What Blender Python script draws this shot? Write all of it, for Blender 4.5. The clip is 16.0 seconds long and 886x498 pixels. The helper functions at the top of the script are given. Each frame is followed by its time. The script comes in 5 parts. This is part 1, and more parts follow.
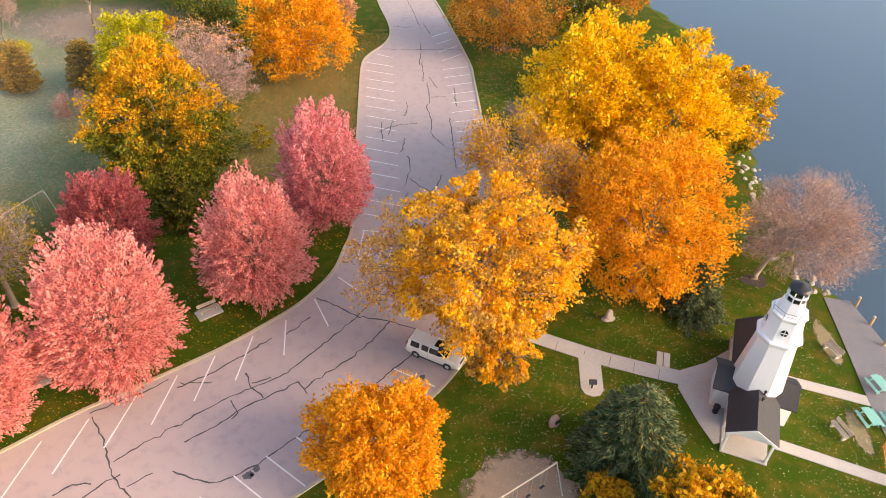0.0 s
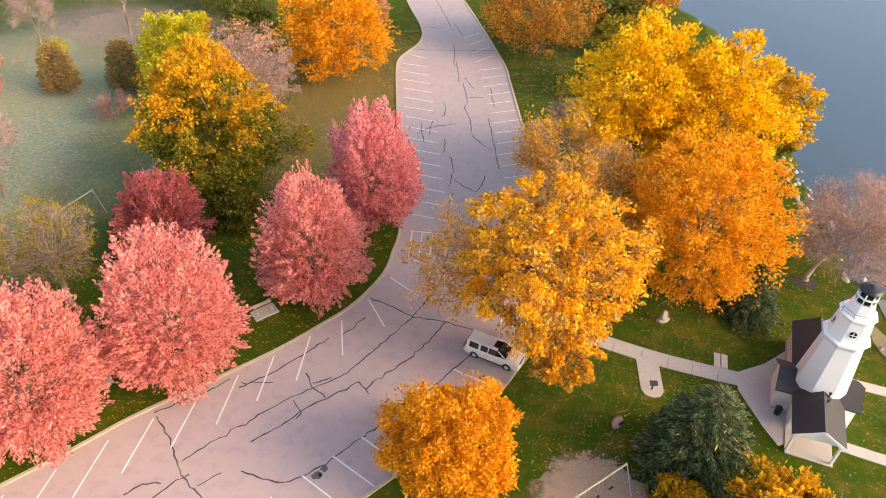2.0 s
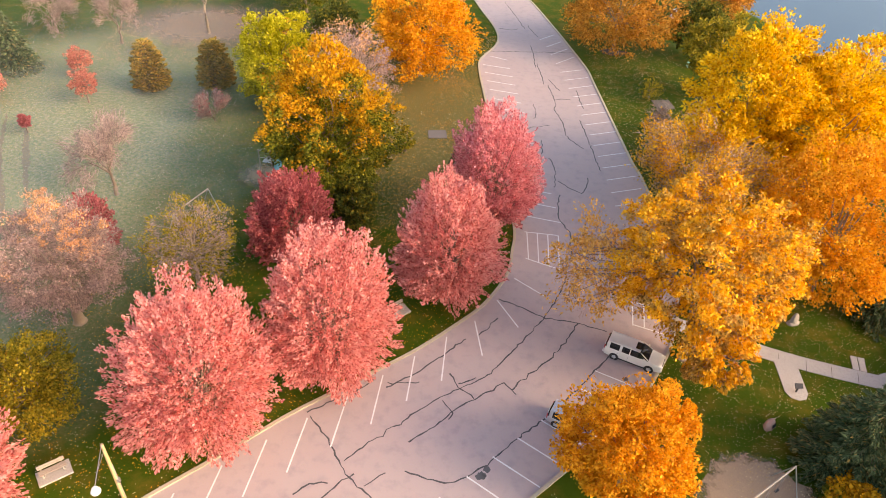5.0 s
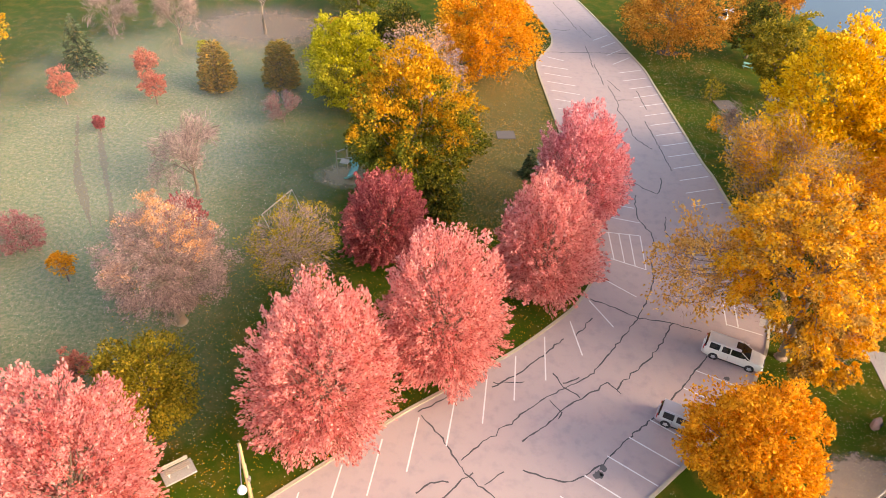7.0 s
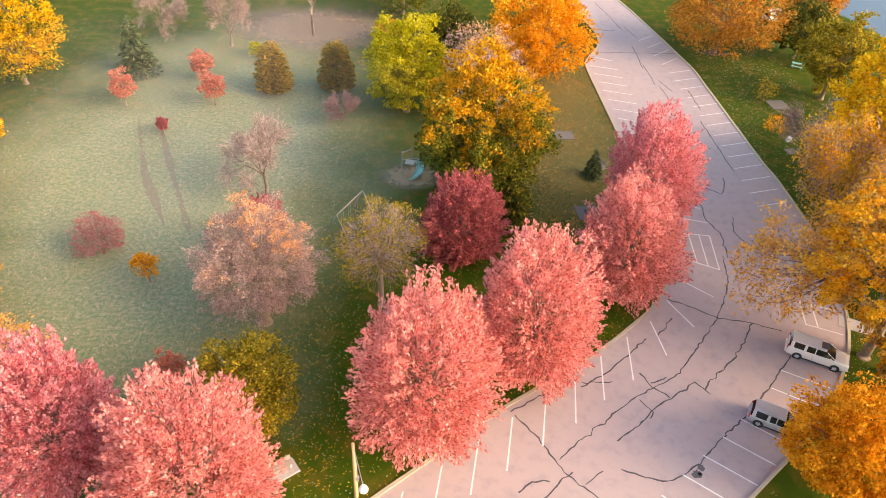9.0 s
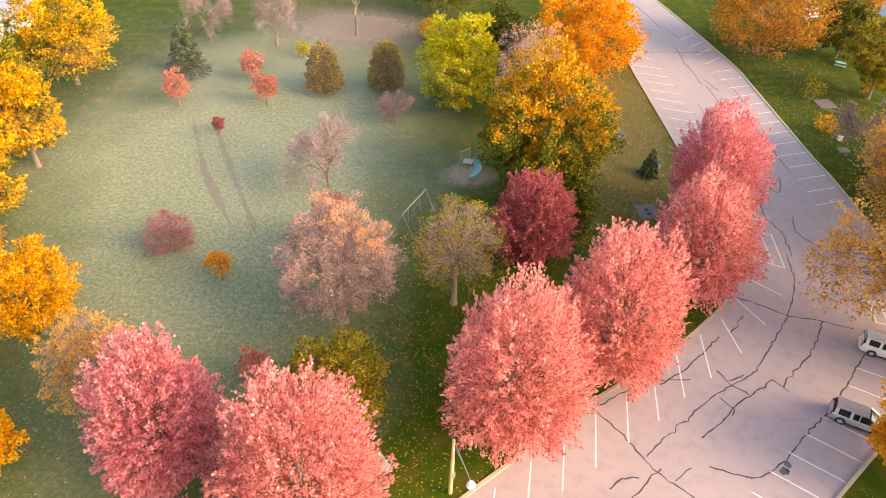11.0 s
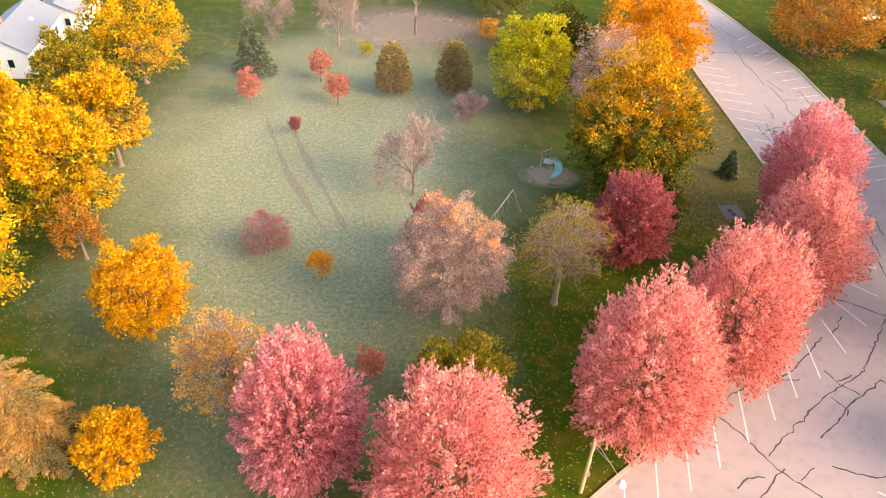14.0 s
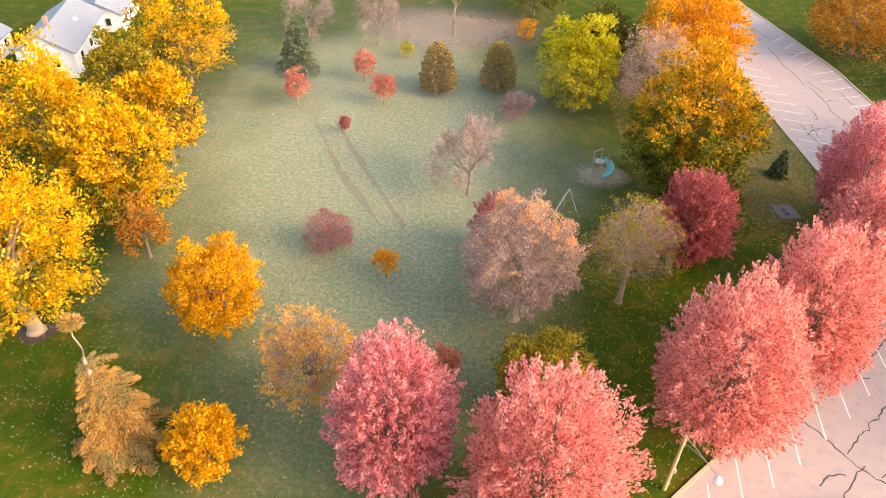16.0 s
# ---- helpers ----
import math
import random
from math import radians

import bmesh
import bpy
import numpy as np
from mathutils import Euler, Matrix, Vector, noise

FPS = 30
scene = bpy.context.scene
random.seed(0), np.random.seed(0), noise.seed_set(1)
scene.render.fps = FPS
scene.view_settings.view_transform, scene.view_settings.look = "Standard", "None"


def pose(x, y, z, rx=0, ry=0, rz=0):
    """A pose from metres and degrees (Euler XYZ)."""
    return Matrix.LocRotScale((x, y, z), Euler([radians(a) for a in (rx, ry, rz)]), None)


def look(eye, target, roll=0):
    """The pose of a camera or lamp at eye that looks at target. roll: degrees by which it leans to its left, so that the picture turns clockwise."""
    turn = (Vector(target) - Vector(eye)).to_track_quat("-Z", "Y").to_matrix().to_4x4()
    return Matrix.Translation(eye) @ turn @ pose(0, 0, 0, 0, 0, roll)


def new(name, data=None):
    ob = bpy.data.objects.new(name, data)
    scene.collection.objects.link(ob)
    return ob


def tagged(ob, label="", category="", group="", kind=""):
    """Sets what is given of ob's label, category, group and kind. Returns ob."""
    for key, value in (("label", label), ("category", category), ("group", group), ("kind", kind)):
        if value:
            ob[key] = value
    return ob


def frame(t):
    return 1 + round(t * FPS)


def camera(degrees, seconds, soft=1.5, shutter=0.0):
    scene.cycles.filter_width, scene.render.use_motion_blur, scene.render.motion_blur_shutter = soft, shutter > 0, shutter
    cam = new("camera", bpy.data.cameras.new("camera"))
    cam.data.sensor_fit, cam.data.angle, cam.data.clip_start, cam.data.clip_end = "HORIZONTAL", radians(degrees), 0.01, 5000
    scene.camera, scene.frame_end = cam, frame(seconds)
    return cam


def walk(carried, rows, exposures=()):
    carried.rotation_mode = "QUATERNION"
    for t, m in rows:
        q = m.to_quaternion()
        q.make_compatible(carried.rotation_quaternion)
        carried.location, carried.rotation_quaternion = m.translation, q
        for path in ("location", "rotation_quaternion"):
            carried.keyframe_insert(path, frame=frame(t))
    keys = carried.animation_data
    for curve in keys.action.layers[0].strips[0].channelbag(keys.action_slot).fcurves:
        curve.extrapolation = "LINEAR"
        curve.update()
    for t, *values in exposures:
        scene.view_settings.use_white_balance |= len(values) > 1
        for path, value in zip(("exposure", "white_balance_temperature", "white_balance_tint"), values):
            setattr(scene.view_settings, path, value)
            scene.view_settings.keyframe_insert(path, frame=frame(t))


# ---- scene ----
cam = camera(63.9, 16.0, soft=0.9)
PATH = [
    (0, (0.0, -0.084, 51.418), (0.027, 1.466, 50.154), 2.7),
    (0.5, (-1.242, -0.103, 51.412), (-1.213, 1.447, 50.148), 2.9),
    (1, (-2.506, -0.074, 51.325), (-2.477, 1.476, 50.061), 2.9),
    (1.5, (-3.851, -0.066, 51.27), (-3.827, 1.484, 50.006), 2.8),
    (2, (-5.537, -0.2, 51.215), (-5.513, 1.351, 49.953), 2.8),
    (2.5, (-7.344, -0.2, 51.186), (-7.321, 1.351, 49.924), 2.9),
    (3, (-9.358, -0.181, 51.102), (-9.335, 1.37, 49.839), 3.0),
    (3.5, (-11.557, -0.246, 50.936), (-11.535, 1.306, 49.675), 3.0),
    (4, (-13.952, -0.289, 50.71), (-13.929, 1.265, 49.452), 3.1),
    (6.5, (-26.433, -0.848, 50.424), (-26.406, 0.708, 49.167), 3.3),
    (7, (-28.564, -0.93, 50.411), (-28.542, 0.625, 49.153), 3.1),
    (7.5, (-30.62, -0.964, 50.365), (-30.603, 0.591, 49.107), 3.0),
    (8, (-32.711, -1.094, 50.374), (-32.695, 0.46, 49.116), 2.9),
    (8.5, (-34.586, -1.184, 50.349), (-34.572, 0.37, 49.091), 2.9),
    (9, (-36.437, -1.306, 50.381), (-36.424, 0.248, 49.122), 2.8),
    (11.5, (-45.374, -1.923, 50.227), (-45.368, -0.37, 48.968), 2.6),
    (12, (-47.248, -1.955, 50.254), (-47.239, -0.403, 48.993), 2.7),
    (12.5, (-49.093, -2.052, 50.258), (-49.081, -0.5, 48.997), 2.7),
    (13, (-50.748, -2.119, 50.276), (-50.737, -0.568, 49.013), 2.7),
    (13.5, (-52.465, -2.185, 50.225), (-52.452, -0.634, 48.962), 2.8),
    (14, (-54.01, -2.267, 50.099), (-54.001, -0.715, 48.838), 2.8),
    (14.5, (-55.641, -2.348, 49.974), (-55.632, -0.796, 48.713), 2.8),
    (15, (-57.296, -2.519, 49.824), (-57.287, -0.964, 48.566), 2.9),
    (15.5, (-58.977, -2.622, 49.669), (-58.969, -1.066, 48.412), 2.9),
    (16, (-60.747, -2.825, 49.659), (-60.737, -1.269, 48.403), 2.9),
]
walk(cam, [(t, look(eye, target, roll)) for t, eye, target, roll in PATH], [(0, 1.68, 7600, 13), (6, 1.78, 7800, 14), (12, 1.94, 7800, 12), (16, 1.98, 7750, 11)])

# ---- sky, sun and exposure ----
world = bpy.data.worlds.new("morning_sky")
scene.world = world
world.use_nodes = True
wn = world.node_tree.nodes
sky = wn.new("ShaderNodeTexSky")
sky.sky_type = "NISHITA"
sky.sun_disc = False
SUN_ELEV, SUN_AZ = 26.0, 112.0
sky.sun_elevation, sky.sun_rotation = radians(SUN_ELEV), radians(SUN_AZ)
sky.air_density, sky.dust_density, sky.ozone_density = 1.0, 2.0, 1.0
wn["Background"].inputs["Strength"].default_value = 0.15
world.node_tree.links.new(sky.outputs["Color"], wn["Background"].inputs["Color"])
sun = new("sun", bpy.data.lights.new("sun", "SUN"))
sun.data.energy, sun.data.angle, sun.data.color = 1.2, radians(32), (1.0, 0.76, 0.54)
sun_from = Vector((math.sin(radians(SUN_AZ)) * math.cos(radians(SUN_ELEV)), math.cos(radians(SUN_AZ)) * math.cos(radians(SUN_ELEV)), math.sin(radians(SUN_ELEV))))
sun.matrix_world = look(sun_from * 200, (0, 0, 0))


# ---- materials ----
def material(name):
    m = bpy.data.materials.new(name)
    m.use_nodes = True
    return m, m.node_tree.nodes, m.node_tree.links, m.node_tree.nodes["Principled BSDF"]


def ramp_node(n, stops):
    r = n.new("ShaderNodeValToRGB")
    while len(r.color_ramp.elements) < len(stops):
        r.color_ramp.elements.new(0.5)
    for e, (p, c) in zip(r.color_ramp.elements, stops):
        e.position, e.color = p, (*c, 1)
    return r


def noise_node(n, l, scale, detail=4, rough=0.55, coord="Object"):
    tc = n.new("ShaderNodeTexCoord")
    t = n.new("ShaderNodeTexNoise")
    t.inputs["Scale"].default_value, t.inputs["Detail"].default_value, t.inputs["Roughness"].default_value = scale, detail, rough
    l.new(tc.outputs[coord], t.inputs["Vector"])
    return t


def mix_node(n, l, fac, a, b, blend="MIX"):
    m = n.new("ShaderNodeMix")
    m.data_type, m.blend_type = "RGBA", blend
    for sock, v in ((m.inputs[0], fac), (m.inputs[6], a), (m.inputs[7], b)):
        if isinstance(v, bpy.types.NodeSocket):
            l.new(v, sock)
        elif isinstance(v, (int, float)):
            sock.default_value = v
        else:
            sock.default_value = (*v, 1)
    return m.outputs[2]


def surface(name, a, b, scale=3.0, rough=0.7, metal=0.0, bump=0.2, fine=None, grime=0.25):
    """A plain surface with variation at two scales and a fine relief."""
    m, n, l, p = material(name)
    big = noise_node(n, l, scale)
    small = noise_node(n, l, fine or scale * 12, 5, 0.65)
    c = mix_node(n, l, big.outputs["Fac"], a, b)
    dark = tuple(v * (1 - grime) for v in a)
    r = ramp_node(n, [(0.45, (0, 0, 0)), (0.75, (1, 1, 1))])
    l.new(small.outputs["Fac"], r.inputs["Fac"])
    c = mix_node(n, l, r.outputs["Color"], c, dark)
    l.new(c, p.inputs["Base Color"])
    p.inputs["Roughness"].default_value, p.inputs["Metallic"].default_value = rough, metal
    if bump:
        bn = n.new("ShaderNodeBump")
        bn.inputs["Strength"].default_value, bn.inputs["Distance"].default_value = bump, 0.02
        l.new(small.outputs["Fac"], bn.inputs["Height"])
        l.new(bn.outputs["Normal"], p.inputs["Normal"])
    return m


def leaf(name, stops, light=0.45, patch=None, patch_scale=0.35, patch_at=0.5, rise=0.0):
    """Leaves: each one its own tone; light comes through them. patch: tones of a second sort of foliage in the same crown."""
    m, n, l, p = material(name)
    g = n.new("ShaderNodeNewGeometry")
    shy = lambda s: [(0, tuple(0.72 * v for v in s[0][1])), (0.16, s[0][1])] + [(max(p, 0.2), v) for p, v in s[1:]]
    r = ramp_node(n, shy(stops))
    l.new(g.outputs["Random Per Island"], r.inputs["Fac"])
    c = r.outputs["Color"]
    if patch:
        r2 = ramp_node(n, shy(patch))
        l.new(g.outputs["Random Per Island"], r2.inputs["Fac"])
        t = noise_node(n, l, patch_scale, 3)
        s = ramp_node(n, [(max(0.0, patch_at - 0.05), (0, 0, 0)), (patch_at + 0.05, (1, 1, 1))])
        # the second sort keeps to the lower boughs by as much as rise says
        tc = n.new("ShaderNodeTexCoord")
        sp = n.new("ShaderNodeSeparateXYZ")
        l.new(tc.outputs["Generated"], sp.inputs[0])
        ma = n.new("ShaderNodeMath")
        ma.operation = "MULTIPLY_ADD"
        ma.inputs[1].default_value = -rise
        l.new(sp.outputs["Z"], ma.inputs[0])
        l.new(t.outputs["Fac"], ma.inputs[2])
        l.new(ma.outputs[0], s.inputs["Fac"])
        c = mix_node(n, l, s.outputs["Color"], c, r2.outputs["Color"])
    l.new(c, p.inputs["Base Color"])
    p.inputs["Roughness"].default_value = 0.65
    p.inputs["Specular IOR Level"].default_value = 0.2
    tr = n.new("ShaderNodeBsdfTranslucent")
    l.new(c, tr.inputs["Color"])
    mx = n.new("ShaderNodeMixShader")
    mx.inputs[0].default_value = light
    l.new(p.outputs[0], mx.inputs[1])
    l.new(tr.outputs[0], mx.inputs[2])
    l.new(mx.outputs[0], n["Material Output"].inputs["Surface"])
    return m


PINK = leaf("pink_maple_leaf", [(0, (0.58, 0.16, 0.14)), (0.3, (0.78, 0.3, 0.27)), (0.7, (0.85, 0.4, 0.355)), (1, (0.87, 0.47, 0.4))], 0.5)
ROSE = leaf("rose_maple_leaf", [(0, (0.6, 0.17, 0.185)), (0.4, (0.8, 0.31, 0.325)), (1, (0.9, 0.48, 0.46))], 0.5)
CRIMSON = leaf("crimson_maple_leaf", [(0, (0.4, 0.09, 0.1)), (0.5, (0.54, 0.15, 0.15)), (1, (0.66, 0.23, 0.21))])
YELLOW = leaf("yellow_leaf", [(0, (0.54, 0.22, 0.005)), (0.4, (0.74, 0.35, 0.008)), (0.8, (0.82, 0.43, 0.012)), (1, (0.87, 0.51, 0.03))], 0.28)
LEMON = leaf("bright_yellow_leaf", [(0, (0.6, 0.3, 0.006)), (0.4, (0.85, 0.5, 0.01)), (0.8, (0.92, 0.59, 0.015)), (1, (0.94, 0.65, 0.05))], 0.34)
AMBER = leaf("amber_leaf", [(0, (0.7, 0.29, 0.008)), (0.4, (0.84, 0.41, 0.012)), (1, (0.92, 0.53, 0.03))], 0.3, patch=[(0, (0.3, 0.17, 0.03)), (0.5, (0.5, 0.29, 0.06)), (1, (0.7, 0.42, 0.1))], patch_at=0.54, patch_scale=0.45)
YELLOW_GREEN = leaf("yellow_and_green_leaf", [(0, (0.52, 0.25, 0.006)), (0.5, (0.74, 0.4, 0.008)), (1, (0.84, 0.5, 0.02))], 0.26, patch=[(0, (0.09, 0.11, 0.008)), (1, (0.36, 0.31, 0.018))], patch_at=0.43, patch_scale=0.28, rise=0.22)
ORANGE = leaf("orange_leaf", [(0, (0.64, 0.24, 0.01)), (0.5, (0.8, 0.35, 0.012)), (1, (0.88, 0.46, 0.03))], 0.32)
OAK = leaf("turning_oak_leaf", [(0, (0.42, 0.19, 0.008)), (0.5, (0.68, 0.34, 0.01)), (1, (0.8, 0.44, 0.02))], 0.35, patch=[(0, (0.08, 0.1, 0.008)), (1, (0.28, 0.25, 0.018))], patch_at=0.22, rise=0.5)
BROWN_OAK = leaf("brown_oak_leaf", [(0, (0.36, 0.15, 0.02)), (0.5, (0.55, 0.25, 0.03)), (1, (0.7, 0.36, 0.06))])
LIME = leaf("lime_leaf", [(0, (0.35, 0.32, 0.01)), (0.5, (0.55, 0.48, 0.015)), (1, (0.7, 0.58, 0.04))])
OLIVE = leaf("olive_leaf", [(0, (0.2, 0.17, 0.015)), (0.6, (0.36, 0.28, 0.02)), (1, (0.6, 0.4, 0.04))])
GREEN = leaf("dark_green_leaf", [(0, (0.06, 0.08, 0.015)), (0.7, (0.14, 0.15, 0.02)), (1, (0.4, 0.28, 0.03))])
TAN = leaf("tan_leaf", [(0, (0.66, 0.33, 0.07)), (0.5, (0.8, 0.43, 0.1)), (1, (0.86, 0.55, 0.18))])
PEACH = leaf("peach_leaf", [(0, (0.5, 0.24, 0.15)), (0.5, (0.68, 0.36, 0.22)), (1, (0.8, 0.45, 0.2))])
RED = leaf("red_leaf", [(0, (0.58, 0.17, 0.12)), (0.5, (0.7, 0.25, 0.17)), (1, (0.78, 0.34, 0.2))])
NEEDLE = leaf("spruce_needle", [(0, (0.05, 0.08, 0.03)), (0.6, (0.11, 0.155, 0.065)), (0.9, (0.2, 0.24, 0.11)), (1, (0.42, 0.28, 0.08))], 0.2)
CEDAR = leaf("cedar_spray", [(0, (0.2, 0.17, 0.03)), (0.5, (0.4, 0.28, 0.04)), (1, (0.7, 0.36, 0.05))], 0.2)
BROWN_NEEDLE = leaf("browned_needle", [(0, (0.36, 0.18, 0.05)), (0.5, (0.58, 0.31, 0.09)), (1, (0.76, 0.44, 0.12))], 0.2, patch=[(0, (0.2, 0.16, 0.06)), (1, (0.45, 0.31, 0.12))], patch_at=0.53)
RED_TWIG = leaf("dark_red_small_leaf", [(0, (0.3, 0.1, 0.1)), (0.5, (0.46, 0.17, 0.16)), (1, (0.6, 0.28, 0.26))], 0.3)
TWIG = leaf("twig", [(0, (0.22, 0.15, 0.13)), (0.5, (0.38, 0.26, 0.22)), (1, (0.55, 0.38, 0.32))], 0.0)
BARK = surface("bark", (0.2, 0.15, 0.11), (0.34, 0.25, 0.18), 2.5, 0.9, 0, 0.6)
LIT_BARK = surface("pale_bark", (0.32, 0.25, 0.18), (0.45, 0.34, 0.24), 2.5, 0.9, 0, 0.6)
CONCRETE = surface("concrete", (0.42, 0.38, 0.34), (0.5, 0.46, 0.42), 0.8, 0.85, 0, 0.15)
WORN = surface("worn_ground", (0.16, 0.135, 0.12), (0.23, 0.195, 0.17), 1.5, 0.95, 0, 0.3)
WORN_GRASS = surface("trodden_grass", (0.16, 0.138, 0.078), (0.245, 0.21, 0.13), 1.5, 0.95, 0, 0.5)
KERB = surface("kerb_concrete", (0.42, 0.36, 0.25), (0.52, 0.44, 0.32), 1.2, 0.85, 0, 0.2)
ROAD_PAINT = surface("worn_white_road_paint", (0.78, 0.76, 0.74), (0.62, 0.6, 0.58), 4, 0.7, 0, 0.1)
TAR = surface("black_crack_filler", (0.05, 0.048, 0.05), (0.08, 0.075, 0.075), 4, 0.6, 0, 0.2)
OIL = surface("oil_stain", (0.09, 0.085, 0.085), (0.13, 0.12, 0.12), 4, 0.6, 0, 0.1)
WHITE_PAINT = surface("white_painted_boards", (0.82, 0.81, 0.8), (0.76, 0.76, 0.77), 1.5, 0.55, 0, 0.05, None, 0.06)
SHINGLE = surface("roof_shingle", (0.02, 0.019, 0.021), (0.036, 0.032, 0.033), 2.5, 0.6, 0, 0.5)
BLACK_METAL = surface("black_metal", (0.03, 0.03, 0.035), (0.05, 0.05, 0.05), 5, 0.45, 0.6, 0.05)
GREY_STONE = surface("pale_stone", (0.34, 0.29, 0.24), (0.5, 0.44, 0.37), 1.8, 0.9, 0, 0.6)
PINK_STONE = surface("pink_granite", (0.4, 0.22, 0.17), (0.5, 0.32, 0.26), 2.0, 0.8, 0, 0.5)
MULCH = surface("mulch", (0.045, 0.034, 0.03), (0.08, 0.058, 0.05), 3, 0.95, 0, 0.6)
OLD_WOOD = surface("weathered_wood", (0.38, 0.31, 0.25), (0.48, 0.4, 0.33), 3, 0.85, 0, 0.3)
POLE_WOOD = surface("yellowish_pole_wood", (0.5, 0.34, 0.16), (0.6, 0.43, 0.22), 2, 0.8, 0, 0.3)
TEAL = surface("teal_painted_wood", (0.2, 0.5, 0.42), (0.28, 0.58, 0.5), 3, 0.6, 0, 0.1)
TEAL_PLASTIC = surface("teal_plastic", (0.2, 0.55, 0.5), (0.28, 0.6, 0.55), 3, 0.35, 0, 0.02)
ORANGE_MESH = surface("orange_barrier_plastic", (0.85, 0.22, 0.05), (0.9, 0.3, 0.1), 3, 0.5, 0, 0.05)
RUBBER = surface("tyre_rubber", (0.025, 0.025, 0.027), (0.04, 0.04, 0.04), 6, 0.8, 0, 0.1)
STEEL = surface("galvanised_steel", (0.5, 0.5, 0.5), (0.62, 0.62, 0.62), 4, 0.4, 0.8, 0.05)
SIDING = surface("white_siding", (0.75, 0.76, 0.8), (0.68, 0.7, 0.75), 1.0, 0.6, 0, 0.1)
GREY_ROOF = surface("grey_shingle_roof", (0.24, 0.26, 0.31), (0.3, 0.32, 0.37), 1.2, 0.85, 0, 0.3)


def coat(name, col, metal=0.4):
    m, n, l, p = material(name)
    t = noise_node(n, l, 1.5)
    l.new(mix_node(n, l, t.outputs["Fac"], col, tuple(v * 0.85 for v in col)), p.inputs["Base Color"])
    p.inputs["Metallic"].default_value, p.inputs["Roughness"].default_value = metal, 0.32
    p.inputs["Coat Weight"].default_value = 0.6
    return m


def soft_earth(name, a, b, full=0.78, most=1.0):
    """Bare earth that thins out into the grass at its rim."""
    m = surface(name, a, b, 1.2, 0.95, 0, 0.4)
    n, l = m.node_tree.nodes, m.node_tree.links
    tc = n.new("ShaderNodeTexCoord")
    mp = n.new("ShaderNodeMapping")
    mp.inputs["Location"].default_value, mp.inputs["Scale"].default_value = (-1, -1, 0), (2, 2, 0)
    l.new(tc.outputs["Generated"], mp.inputs["Vector"])
    g = n.new("ShaderNodeTexGradient")
    g.gradient_type = "SPHERICAL"
    l.new(mp.outputs[0], g.inputs["Vector"])
    t = noise_node(n, l, 1.1, 6, 0.7)
    ad = n.new("ShaderNodeMath")
    ad.operation = "MULTIPLY_ADD"
    ad.inputs[1].default_value = 0.8
    l.new(t.outputs["Fac"], ad.inputs[0])
    l.new(g.outputs["Fac"], ad.inputs[2])
    r = ramp_node(n, [(0.5, (0, 0, 0)), (full, (most, most, most))])
    l.new(ad.outputs[0], r.inputs["Fac"])
    l.new(r.outputs["Color"], n["Principled BSDF"].inputs["Alpha"])
    return m


EARTH = soft_earth("thin_bare_earth", (0.28, 0.2, 0.135), (0.38, 0.275, 0.19))
TRODDEN = soft_earth("trodden_rim", (0.2, 0.16, 0.08), (0.28, 0.23, 0.13))
PALE_EARTH = soft_earth("pale_trodden_earth", (0.36, 0.27, 0.16), (0.45, 0.35, 0.22), 1.05, 0.8)
PINK_EARTH = soft_earth("pinkish_leafy_earth", (0.2, 0.14, 0.1), (0.34, 0.245, 0.18), 1.0, 0.7)
WHITE_COAT = coat("pearl_white_car_paint", (0.8, 0.76, 0.7), 0.1)
SILVER_COAT = coat("silver_car_paint", (0.55, 0.56, 0.6), 0.6)
BLACK_COAT = coat("black_car_paint", (0.012, 0.014, 0.025), 0.2)
GLASS = coat("tinted_glass", (0.012, 0.014, 0.016), 0.0)
GLASS.node_tree.nodes["Principled BSDF"].inputs["Roughness"].default_value = 0.08
TAIL = coat("red_lamp_plastic", (0.5, 0.02, 0.02), 0.0)
LAMP = coat("clear_lamp_plastic", (0.8, 0.8, 0.78), 0.0)
CHROME = coat("bright_metal", (0.75, 0.75, 0.76), 1.0)


